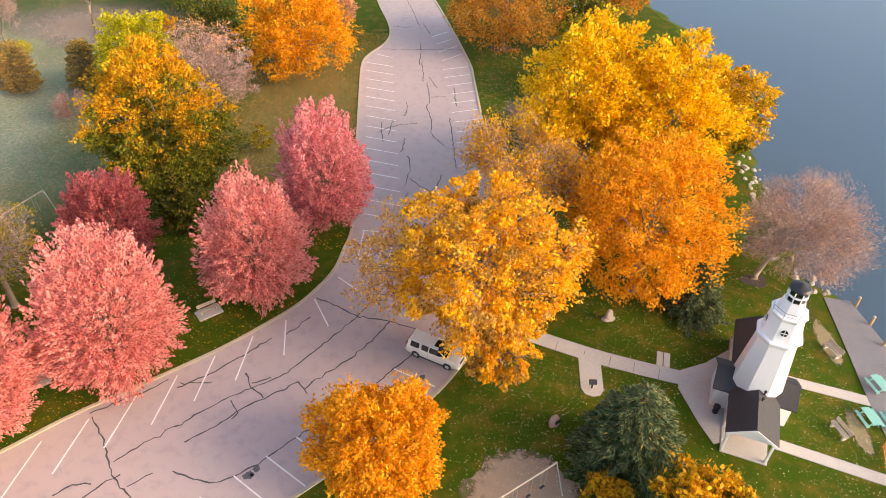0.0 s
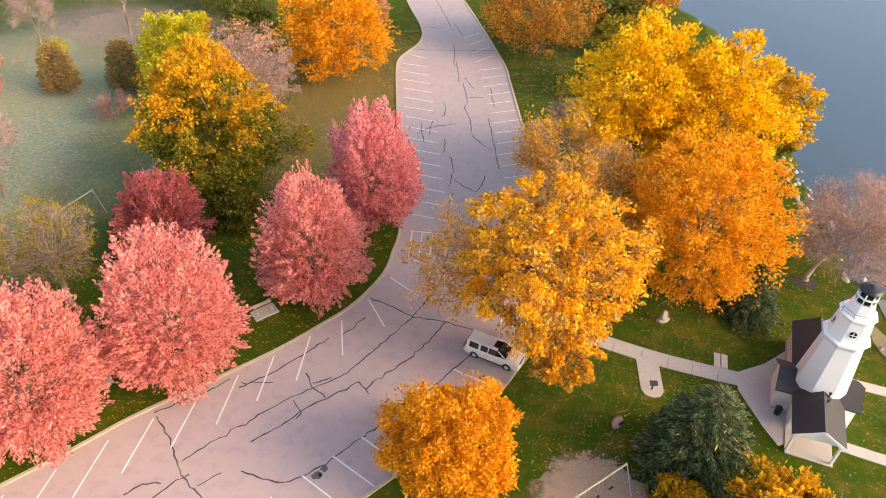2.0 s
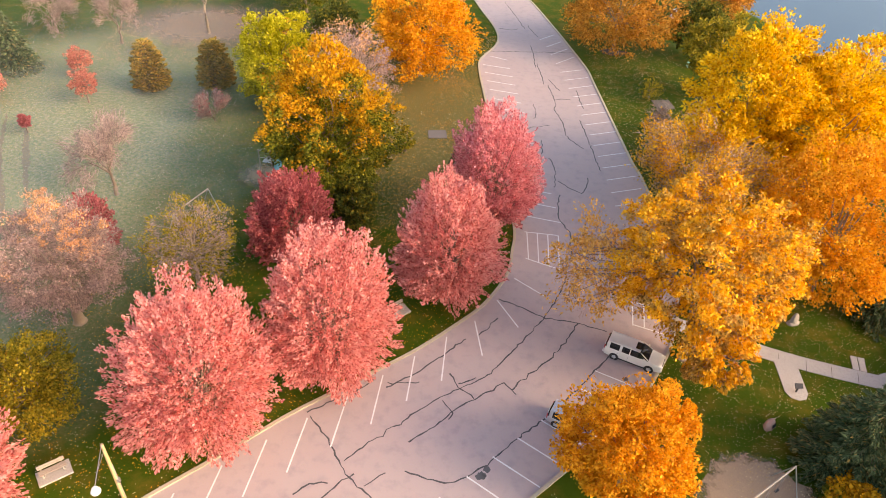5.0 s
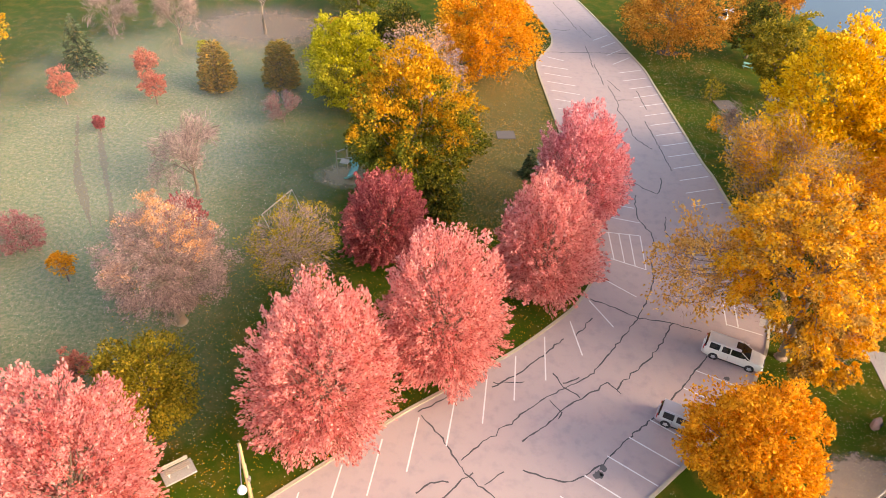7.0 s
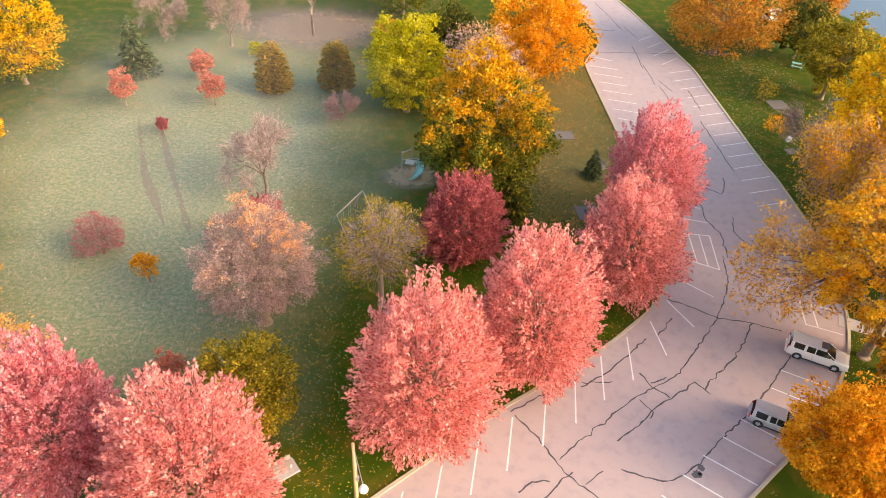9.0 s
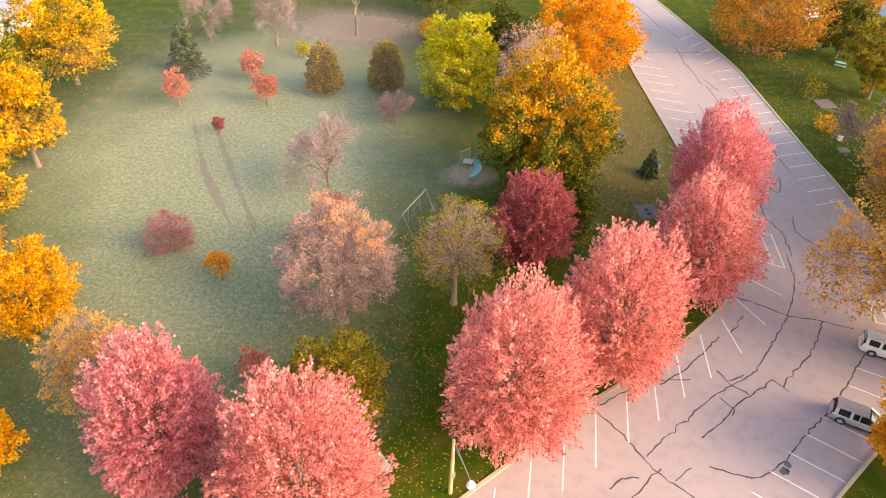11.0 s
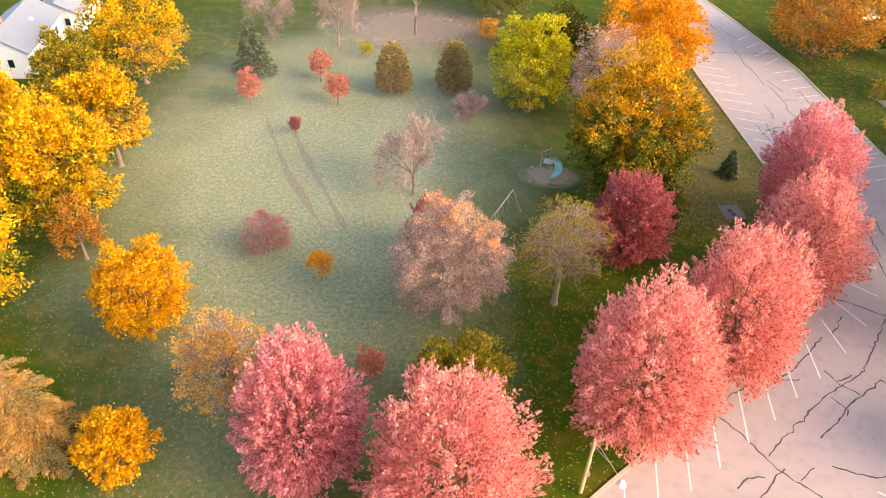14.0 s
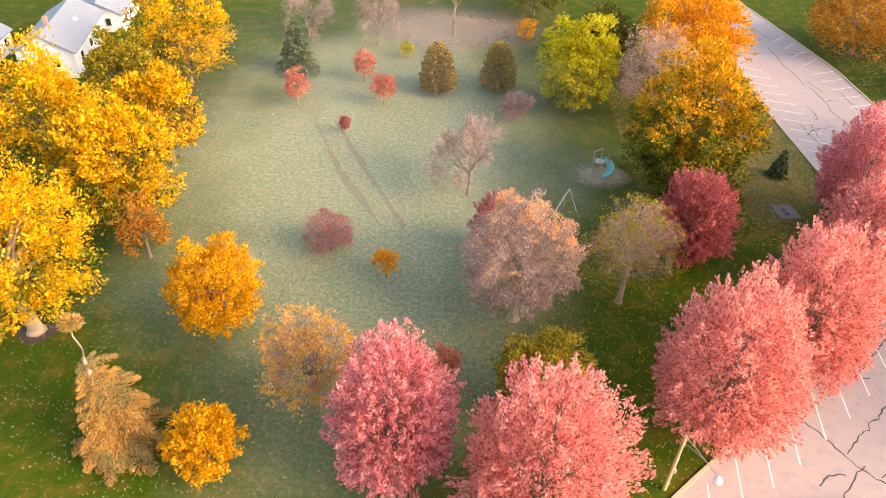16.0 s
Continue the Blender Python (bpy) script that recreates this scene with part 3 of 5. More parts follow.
def conifer(name, x, y, h, r, mat, label, seed, clear=0.04, tiers=22, leaves=9000, size=0.2, droop=0.3, ragged=0.2, broken=0.0, blunt=1.0, stretch=3.2, swept=0.0):
    """A conifer: a straight stem with whorls of drooping boughs, each clothed with sprays."""
    rng = np.random.default_rng(seed)
    tree = thing(name, x, y, 0, 0, label, "conifer", "conifers of the park")
    limbs = Limbs()
    limbs.add([(0, 0, -0.1), (0, 0, h * 0.5), (0, 0, h * (0.78 if broken else 0.97))], 0.022 * h, 0.02 + 0.1 * broken, 8)
    cs, os_, ws = [], [], []
    for i in range(tiers):
        f = i / (tiers - 1)
        z = h * (clear + (0.97 - clear) * f)
        reach = r * (1 - f ** blunt) ** (0.85 / blunt) + 0.12
        if broken and f > 0.8:
            continue
        m = max(5, int(13 * (1 - 0.55 * f)))
        for k in range(m):
            a = 2 * math.pi * (k + 0.5 * (i % 2)) / m + rng.normal(0, 0.14)
            L = reach * (1 + rng.uniform(-ragged, ragged * 0.6))
            L *= 1 + swept * math.cos(a) * (0.35 + f)
            tip = np.array((math.cos(a) * L, math.sin(a) * L, z - droop * L + 0.12 * L + swept * 0.9 * L * f))
            root = np.array((0, 0, z))
            limbs.add([tuple(root), tuple(root * 0.5 + tip * 0.5 + (0, 0, 0.06 * L)), tuple(tip)], 0.035 * reach / r + 0.01, 0.008, 4)
            cs.append((root, tip))
            ws.append(L)
    ws = np.array(ws) ** 1.3
    pick = rng.choice(len(cs), leaves, p=ws / ws.sum())
    root = np.array([c[0] for c in cs])[pick]
    tip = np.array([c[1] for c in cs])[pick]
    t = (rng.random(leaves) ** 0.6)[:, None]
    d = unit(tip - root)
    side = unit(np.cross(d, (0, 0, 1)))
    wide = np.linalg.norm(tip - root, axis=1, keepdims=True) * 0.2 * (1.15 - t)
    sgn = rng.normal(0, 1, (leaves, 1))
    pos = root + (tip - root) * t + side * sgn * wide + np.array((0, 0, 1)) * (0.05 * np.sin(t * math.pi) * np.linalg.norm(tip - root, axis=1, keepdims=True) + rng.normal(0, 0.06, (leaves, 1)))
    pos[:, 2] = np.maximum(pos[:, 2], 0.15)
    if broken:
        # a bare crooked leader that still carries one tuft
        top = np.array((-0.01 * h, 0.02 * h, h * 1.04))
        limbs.add([(0, 0, h * 0.76), (0.015 * h, 0, h * 0.86), (-0.01 * h, 0, h * 0.96), tuple(top)], 0.085, 0.04, 7)
        tuft = unit(rng.normal(0, 1, (1500, 3))) * rng.random((1500, 1)) ** 0.5 * (0.9, 0.8, 0.65) + top
        child("tuft", leaf_mesh("tuft", tuft, unit(tuft - top), size, mat, rng, stretch, 0.5), tree)
    child("trunk", limbs.mesh("trunk", LIT_BARK if broken else BARK), tree)
    child("foliage", leaf_mesh("foliage", pos, d + side * np.sign(sgn) * 0.5, size, mat, rng, stretch, 0.35), tree)
    return tree


MAUVE = leaf("mauve_and_peach_leaf", [(0, (0.36, 0.24, 0.22)), (0.6, (0.52, 0.36, 0.31)), (1, (0.68, 0.46, 0.38))], patch=[(0, (0.74, 0.36, 0.14)), (1, (0.86, 0.52, 0.32))], patch_at=0.98, patch_scale=0.22, rise=-0.62)
MAPLE_LABEL = "rounded maple in full salmon-pink autumn leaf beside the kerb"
def maple(x, y, h, r, seed, mat=PINK, label=MAPLE_LABEL, leaves=52000, sprays=1500, size=0.145, low=0.4, clear=0.05):
    """A maple with a dense egg-shaped crown: limbs fan out and up from a low fork and end in feathery pointed sprays."""
    rng = np.random.default_rng(seed)
    tree = thing("maple_tree", x, y, 0, 0, label, "tree", "pink maples along the lot")
    tr, c0 = 0.02 * h, h * clear
    zw = c0 + (h - c0) * low
    limbs = Limbs()
    fork = np.array((0, 0, h * 0.14))
    limbs.add([(0, 0, -0.1), (0, 0, 0.15)], tr * 1.9, tr * 1.5, 9)
    limbs.add([(0, 0, 0.1), (0, 0, 0.6), tuple(fork)], tr * 1.45, tr * 1.0, 9)
    limbs.add(bent(fork, (0, 0, h * 0.8), rng, 0.02, 6), tr, 0.03, 7)

    def shell(count, jitter):
        k = np.arange(count) + 0.5
        ph = np.arccos(1 - 2 * k / count * 0.96)
        th = math.pi * (1 + 5 ** 0.5) * k + rng.uniform(0, 6)
        return unit(np.stack([np.cos(th) * np.sin(ph), np.sin(th) * np.sin(ph), np.cos(ph)], 1) + rng.normal(0, jitter, (count, 3)))

    boughs = shell(95, 0.1)
    length = rng.uniform(0.78, 1.07, 95)
    d = shell(sprays, 0.06)
    near = d @ boughs.T
    own = near.argmax(1)
    # a bough stands proud along its middle and falls back towards its neighbours
    swell = length[own] * (0.76 + 0.24 * np.clip((near.max(1) - 0.93) / 0.06, 0, 1))
    down = np.where(d[:, 2] > 0, h - zw, zw - c0)
    full = np.stack([d[:, 0] * r, d[:, 1] * r, d[:, 2] * down], 1)
    flat = np.where(d[:, 2] < 0, 1 + 0.16 * -d[:, 2], 1.0)[:, None]
    full[:, :2] *= flat
    tip = full * swell[:, None] * rng.uniform(0.86, 1.07, (sprays, 1)) + (0, 0, zw)
    way = unit(unit(full) * 0.85 + (0, 0, 0.35) + boughs[own] * 0.3 + rng.normal(0, 0.14, (sprays, 3)))
    reach = rng.uniform(0.11, 0.24, sprays) * (r + 2.0)
    root = tip - way * reach[:, None]
    for k in range(0, 95, 2):
        q = boughs[k]
        e = np.array((q[0] * r, q[1] * r, q[2] * (h - zw if q[2] > 0 else zw - c0))) * length[k] * 0.82 + (0, 0, zw)
        limbs.add(bent(fork + (0, 0, max(0.0, q[2]) * h * 0.25), e, rng, 0.05, 5), tr * 0.34, 0.02, 5)
    w = rng.integers(0, sprays, leaves)
    t = rng.random(leaves) ** 0.8
    wide = (0.03 * (r + 2.0) * np.sqrt(np.clip(1 - t, 0.02, 1)))[:, None]
    pos = root[w] + way[w] * (t * reach[w])[:, None] + rng.normal(0, 1, (leaves, 3)) * wide
    # the shaded inner leaves
    deep = rng.random(leaves) < 0.16
    pos[deep] = (pos[deep] - (0, 0, zw)) * rng.uniform(0.55, 0.9, (deep.sum(), 1)) + (0, 0, zw)
    pos[:, 2] = np.maximum(pos[:, 2], 0.4)
    child("trunk", limbs.mesh("trunk", BARK), tree)
    child("crown", leaf_mesh("crown", pos, way[w], size, mat, rng, 1.9, 0.42), tree)
    return tree


maple(-36.9, 35.5, 17.2, 6.3, 1)
maple(-27.6, 42.6, 16.8, 5.9, 2)
maple(-17.5, 53.8, 15.2, 5.7, 3)
maple(-12.6, 66.6, 16.2, 5.5, 4, ROSE)
maple(-34.0, 58.5, 12.2, 4.8, 5, CRIMSON, "small round maple with dark crimson leaves", leaves=42000, sprays=1000)
maple(-54.9, 58.0, 8.6, 2.8, 8, CRIMSON, "slim dark-red maple beside the half-bare tree", leaves=9000, sprays=320)
bare_tree("red_shrub", -50.8, 88.4, 4.2, 2.4, "bare reddish shrub paled by mist", 82, twigs=2500, leaves=900, mat=CRIMSON, size=0.12, clear=0.1, depth=3)
maple(-63.6, 29.6, 16.0, 4.9, 6, ROSE, "tall rose-pink maple on the open lawn")
maple(-52.6, 26.0, 16.6, 6.4, 7)

# the field
broad_tree("yellow_tree", -81.0, 44.9, 10.6, 4.0, YELLOW, "compact golden-yellow tree on the lawn", 11, leaves=17000, size=0.2, clumps=75, clear=0.08)
broad_tree("yellow_tree", -78.0, 29.6, 7.2, 2.5, YELLOW, "small golden-yellow tree with a ragged crown", 12, leaves=10000, clumps=60, size=0.19, clear=0.1, lobes=0.4)
broad_tree("thin_tree", -70.4, 36.0, 11.4, 4.1, TAN, "thin tan tree that has lost half its leaves", 13, leaves=9500, clumps=80, twigs=8000, size=0.13, clear=0.2, dx=-0.8, lobes=0.3)
broad_tree("big_yellow_tree", -98.4, 43.6, 17.5, 8.4, YELLOW_GREEN, "very large yellow tree with a flared trunk", 14, dx=-1.5, size=0.24, leaves=26000, clumps=75, clear=0.16, bark=LIT_BARK, trunk_r=0.55, lobes=0.35)
broad_tree("big_yellow_tree", -95.5, 60.5, 16.0, 5.4, YELLOW_GREEN, "large clumpy yellow tree turning from green", 15, leaves=14000, clumps=55, clear=0.1, lobes=0.4)
broad_tree("big_yellow_tree", -107.0, 68.0, 18.0, 6.8, YELLOW_GREEN, "large yellow and green tree near the houses", 16, leaves=12000, clumps=60, lobes=0.35)
broad_tree("turning_tree", -94.8, 73.2, 13.8, 4.4, YELLOW_GREEN, "upright tree, yellow above and green below", 17, leaves=15000, clumps=55, clear=0.14, lobes=0.3)
broad_tree("turning_tree", -99.5, 96.0, 14.5, 6.8, YELLOW_GREEN, "broad golden tree beside the houses", 18, leaves=12000, clumps=60, lobes=0.3)
broad_tree("turning_tree", -104.0, 84.0, 12.5, 4.5, OLIVE, "olive-brown tree close to the houses", 19, leaves=11000, clumps=50)
broad_tree("red_tree", -91.6, 55.0, 8.2, 2.0, BROWN_OAK, "small russet tree at the edge of the yellow ones", 20, leaves=2500, clumps=24, size=0.24)
broad_tree("half_bare_tree", -53.1, 48.2, 14.6, 6.1, MAUVE, "half-bare tree with mauve-grey twigs and peach leaves", 21, leaves=26000, clumps=140, size=0.12, clear=0.16, twigs=26000, trunk_r=0.42, bark=LIT_BARK, lobes=0.2)
broad_tree("thin_tree", -42.0, 51.4, 13.0, 4.5, OLIVE, "thin olive tree with an open crown", 22, leaves=6500, clumps=90, twigs=9000, size=0.12, clear=0.25, bark=LIT_BARK, lobes=0.3)
bare_tree("bare_tree", -57.6, 69.6, 10.5, 4.4, "leafless grey tree standing in the mist", 23, twigs=4200, clear=0.28, dx=-1.5)
broad_tree("olive_tree", -51.4, 36.4, 9.0, 3.7, OLIVE, "low olive-green tree with a spreading crown", 24, leaves=15000, clumps=50, lobes=0.35, clear=0.12, size=0.2)
broad_tree("sapling", -59.7, 40.3, 3.7, 1.1, RED, "slim salmon sapling on the lawn", 25, leaves=1300, clumps=20, size=0.16, clear=0.25)
broad_tree("sapling", -66.2, 53.3, 3.6, 1.1, ORANGE, "small fan-shaped orange sapling", 26, leaves=1500, clumps=20, size=0.16, clear=0.3, low=0.6)
broad_tree("red_shrub", -72.7, 57.6, 5.0, 2.6, RED_TWIG, "airy dark-red shrub in the mist", 27, leaves=6000, clumps=60, size=0.1, twigs=2500, clear=0.12, lobes=0.2)
for sx, sy, sh, sr, sd, lab in ((-82.4, 90.6, 5.2, 1.5, 28, "small bright-red tree on a thin stem"), (-73.6, 99.2, 5.0, 1.4, 29, "small orange-red tree on a thin stem"), (-69.9, 91.9, 4.9, 1.5, 30, "small coral tree paled by mist"), (-74.4, 82.8, 2.8, 0.6, 31, "little crimson sapling on the lawn")):
    broad_tree("red_sapling", sx, sy, sh, sr, CRIMSON if sd == 31 else RED, lab, sd, leaves=1900, clumps=22, size=0.2, clear=0.32)
conifer("spruce_tree", -84.4, 101.6, 9.2, 3.3, NEEDLE, "dark blue-green spruce on the lawn", 32, leaves=10000, size=0.17)
broad_tree("yellow_shrub", -67.6, 108.9, 2.8, 0.95, LIME, "small round yellow-green shrub", 33, leaves=900, clumps=18, size=0.2, clear=0.05)
broad_tree("yellow_shrub", -47.3, 118.4, 4.0, 1.3, YELLOW, "small yellow tree beyond the field", 34, leaves=1200, clumps=18, size=0.22)
conifer("cedar_tree", -62.2, 96.8, 8.0, 2.7, CEDAR, "egg-shaped bronze cedar on the lawn", 35, tiers=20, leaves=12000, size=0.17, droop=-0.25, blunt=1.7, ragged=0.1, clear=0.0)
conifer("cedar_tree", -53.0, 98.7, 7.8, 2.75, CEDAR, "egg-shaped dark bronze cedar", 36, tiers=20, leaves=12000, size=0.17, droop=-0.25, blunt=1.7, ragged=0.1, clear=0.0)
broad_tree("lime_tree", -42.0, 92.8, 15.2, 5.6, LIME, "tall yellow-green tree at the edge of the field", 37, leaves=16000, clumps=75, lobes=0.25, clear=0.06)
broad_tree("grey_tree", -31.6, 90.0, 14.5, 5.8, MAUVE, "bare mauve-grey tree between brighter ones", 38, leaves=12000, clumps=90, size=0.13, clear=0.15, twigs=18000)
broad_tree("turning_oak", -31.9, 71.2, 19.6, 7.8, OAK, "large oak, orange on top and still green below", 39, leaves=32000, clumps=105, size=0.27, clear=0.04, lobes=0.2, low=0.45)
broad_tree("orange_tree", -22.6, 106.5, 15.0, 8.4, ORANGE, "broad orange tree beside the lane", 40, leaves=18000, clumps=80, clear=0.06, lobes=0.3)
broad_tree("green_tree", -28.4, 65.6, 6.6, 2.5, GREEN, "low dark-green tree under the oak", 41, leaves=5500, clumps=34, clear=0.05)
conifer("young_conifer", -16.8, 77.3, 4.1, 1.3, NEEDLE, "young dark-green conifer near the lot", 42, tiers=12, leaves=1800, size=0.16)
broad_tree("young_tree", -23.5, 82.7, 4.2, 1.0, OLIVE, "young olive tree on leaf-strewn ground", 43, leaves=1000, clumps=16, size=0.2, clear=0.05)
bare_tree("bare_tree", -72.9, 113.0, 10.0, 4.0, "leafless grey tree far across the lawn", 44, twigs=3000, dx=-1.2)
bare_tree("bare_tree", -60.0, 119.0, 17.0, 5.0, "tall pale leafless tree on bare ground", 45, twigs=3500, clear=0.3, trunk_r=0.2)
bare_tree("bare_tree", -85.0, 116.0, 9.0, 4.5, "grey leafless tree at the back of the field", 46, twigs=3500)
broad_tree("green_tree", -36.0, 108.0, 10.5, 4.2, GREEN, "dark-green tree behind the yellow-green one", 47, leaves=9000, clumps=45)
broad_tree("back_tree", -45.0, 131.0, 12.0, 5.5, OAK, "turning tree at the far edge of the park", 48, leaves=9000, clumps=45)
broad_tree("back_tree", -18.5, 124.0, 8.0, 3.0, PEACH, "thin reddish tree by the lane", 49, leaves=3500, clumps=30)

# beside the lake
broad_tree("big_yellow_tree", 17.2, 74.0, 24.0, 8.0, LEMON, "very tall bright yellow tree by the shore", 60, leaves=28000, clumps=85, lobes=0.22)
broad_tree("big_yellow_tree", 26.0, 73.2, 22.6, 7.8, LEMON, "tall bright yellow tree by the shore", 61, leaves=24000, clumps=80, lobes=0.22)
broad_tree("willow_tree", 37.6, 83.5, 15.0, 5.2, YELLOW_GREEN, "yellow-green willow leaning to the lake", 62, leaves=15000, clumps=45, lobes=0.45, drop=0.8)
broad_tree("orange_tree", 21.4, 56.8, 18.8, 8.1, ORANGE, "broad deep-orange tree behind the lawn", 63, leaves=34000, clumps=110, size=0.23, clear=0.1, lobes=0.18)
broad_tree("big_yellow_tree", 5.6, 47.0, 19.4, 8.6, AMBER, "spreading yellow tree over the parked cars, partly bare", 64, dx=-1.0, dy=-0.8, leaves=50000, clumps=150, lobes=0.35, clear=0.26, low=0.5, twigs=5000, size=0.19, drop=0.5)
broad_tree("drooping_tree", 6.7, 45.0, 11.5, 2.9, AMBER, "low drooping tree with orange-tan leaves over the lawn", 79, dx=-0.7, dy=-2.4, leaves=18000, clumps=60, size=0.18, clear=0.1, lobes=0.4, twigs=2500, drop=0.8)
broad_tree("half_bare_tree", 8.2, 53.5, 12.0, 5.2, TAN, "sparse tree reaching over the lot with peach leaves", 78, twigs=3500, leaves=4200, clumps=45, size=0.2, clear=0.35, dx=-11.4, dy=-2.9, lobes=0.5)
bare_tree("half_bare_tree", 9.5, 64.0, 15.0, 7.2, "half-bare yellow tree with tan twigs", 65, twigs=9000, leaves=26000, mat=AMBER, size=0.16, clear=0.2)
conifer("spruce_tree", 27.4, 53.6, 8.8, 3.0, NEEDLE, "ragged dark-green conifer at the lawn's edge", 66, leaves=14000, size=0.12, ragged=0.4)
broad_tree("bare_willow", 36.0, 59.9, 12.5, 7.6, PEACH, "bare pinkish willow leaning over the shore rocks", 67, leaves=9000, twigs=46000, clumps=120, size=0.07, dx=3.4, clear=0.14, bark=LIT_BARK, lobes=0.3, low=0.5)
broad_tree("orange_tree", -3.6, 32.0, 12.5, 5.1, ORANGE, "rounded bright-orange tree at the lot's edge", 68, leaves=34000, clumps=110, size=0.2, clear=0.06, lobes=0.22)
conifer("spruce_tree", 16.6, 34.8, 10.8, 4.7, NEEDLE, "broad blue-green spruce on the lawn", 69, leaves=36000, size=0.11, stretch=4.0, tiers=24, blunt=1.3, droop=0.15)
broad_tree("turning_tree", 20.0, 26.9, 9.0, 4.0, OAK, "low tree turning orange beside the spruce", 70, leaves=10000, clumps=60)
broad_tree("turning_shrub", 14.2, 30.8, 3.6, 1.6, OAK, "orange-leaved shrub at the foot of the spruce", 71, leaves=2200, clumps=24)
broad_tree("brown_oak", 10.9, 119.6, 14.0, 9.4, BROWN_OAK, "wide brown-orange oak beyond the lot", 72, leaves=15000, clumps=75, lobes=0.35)
broad_tree("green_tree", 24.6, 118.6, 10.0, 4.0, GREEN, "dark-green tree near the far shore", 73, leaves=8000, clumps=40)
bare_tree("grey_tree", 13.8, 82.0, 9.0, 5.2, "grey thin-twigged shrub-like tree by the lot", 74, twigs=9000, leaves=700, mat=PEACH, clear=0.1)
broad_tree("olive_tree", 23.3, 102.9, 14.0, 4.8, OLIVE, "dull olive willow near the far shore", 75, leaves=12000, clumps=45, lobes=0.4, drop=0.6)
broad_tree("back_tree", 34.0, 137.0, 11.0, 5.5, BROWN_OAK, "russet tree at the far shore", 76, leaves=9000, clumps=45)
broad_tree("young_tree", 13.5, 101.5, 3.2, 1.3, OLIVE, "thin young tree with yellowing leaves", 80, leaves=500, clumps=14, size=0.2, clear=0.2)
broad_tree("young_tree", 11.6, 91.1, 2.8, 1.2, ORANGE, "thin young tree with orange leaves", 81, leaves=400, clumps=12, size=0.2, clear=0.2)
conifer("dying_spruce", -86.0, 31.4, 13.2, 3.5, BROWN_NEEDLE, "dying brown spruce with a broken top", 77, leaves=42000, size=0.065, stretch=4.0, ragged=0.45, broken=1.0, tiers=13, droop=0.5, swept=0.5)


# ---- paint, cracks and stains on the lot ----
markings = thing("lot_markings", 0, 0, 0.02, 0, "worn white parking stripes painted on asphalt", "road marking", "", "structure")
crack_fill = thing("sealed_cracks", 0, 0, 0.02, 0, "black tar-filled cracks wandering over the asphalt", "crack filler", "", "structure")


def stripe(x, y, turn, length, width=0.13):
    """A painted stripe from (x, y) in the direction turn."""
    a = np.array((x, y))
    d = np.array((math.cos(radians(turn)), math.sin(radians(turn))))
    line = np.stack([a + d * length * k / 6 for k in range(7)])
    rng = np.random.default_rng(int(abs(x * 91 + y * 37)))
    return part("stripe", ribbon_bm(line, width / 2 * rng.uniform(0.85, 1.1, 7), 0.0, 0.006), ROAD_PAINT, markings)


def crack(*points):
    """Tar poured along a crack: a crooked band of uneven width."""
    rng = np.random.default_rng(int(abs(points[0][0] * 131 + points[0][1] * 17)))
    line = spline(points, 0.45)
    line = line + rng.normal(0, 0.07, line.shape)
    return part("crack", ribbon_bm(line, rng.uniform(0.035, 0.085, len(line)), 0.0, 0.005), TAR, crack_fill)


# slanted bays along the curved kerb
for x, y, turn, length in ((-10.2, 57.5, -41, 4.2), (-12.2, 53.9, -63, 4.3), (-14.6, 50.7, -82, 4.7), (-17.4, 48.3, -94, 5.6), (-20.4, 45.6, -95, 5.4), (-23.2, 43.1, -96, 5.6), (-26.1, 40.7, -98, 5.7), (-29.3, 37.9, -98, 5.5), (-32.3, 35.5, -98, 5.4)):
    stripe(x, y, turn, length)
for k in range(1, 8):
    stripe(-32.3 - 3.05 * k, 35.5 - 2.65 * k, -98, 5.4)
# slanted bays opposite
for k in range(-1, 9):
    stripe(-11.15 - 2.2 * k, 36.75 - 1.98 * k, -36, 4.6)
for x, y, turn, length in ((-6.9, 40.6, -31, 4.5), (-5.0, 42.5, -29, 4.4), (-3.3, 44.75, -27, 4.4)):
    stripe(x, y, turn, length)
# straight rows along the lane
for k in range(15):
    y = 111.6 - 3.03 * k
    stripe(-12.25 + 0.09 * (111.6 - y), y, -14.5, 4.6)
stripe(-10.9, 115.1, -25, 3.1)
for k in range(14):
    y = 110.0 - 2.92 * k
    stripe(0.55 + 0.128 * (110 - y) - 0.0015 * (110 - y) ** 2, y, 20 - 0.2 * k, 4.3)
for x, y, length in ((-1.7, 123.3, 4.0), (-0.8, 120.2, 3.9), (-0.3, 116.9, 4.2), (0.2, 113.3, 4.6)):
    stripe(x, y, 42, length)
# hatched bays
for x, y, turn, length in ((-8.7, 61.0, -25, 4.0), (-8.5, 65.9, -6, 3.9), (-5.1, 59.3, 85, 6.2), (-6.2, 59.85, 86, 5.8), (-7.3, 60.4, 87, 5.4), (-8.4, 60.9, 88, 5.0), (2.1, 54.6, -19, 3.6), (2.1, 54.6, -100, 3.6), (3.2, 54.2, -100, 3.4), (1.5, 51.2, -22, 3.6)):
    stripe(x, y, turn, length)
crack((-4.0, 61.8), (-4.9, 56.9), (-7.5, 51.7), (-11.6, 46.0), (-13.9, 43.3), (-17.4, 41.1), (-20.4, 38.6), (-25.7, 33.8))
crack((-12.0, 42.9), (-14.7, 40.8), (-16.6, 39.4), (-18.9, 37.0), (-20.6, 35.8))
crack((-17.1, 43.5), (-16.2, 42.2), (-14.8, 40.9))
crack((-16.3, 42.4), (-14.6, 43.2))
crack((-17.7, 40.4), (-16.8, 39.2), (-17.0, 38.4))
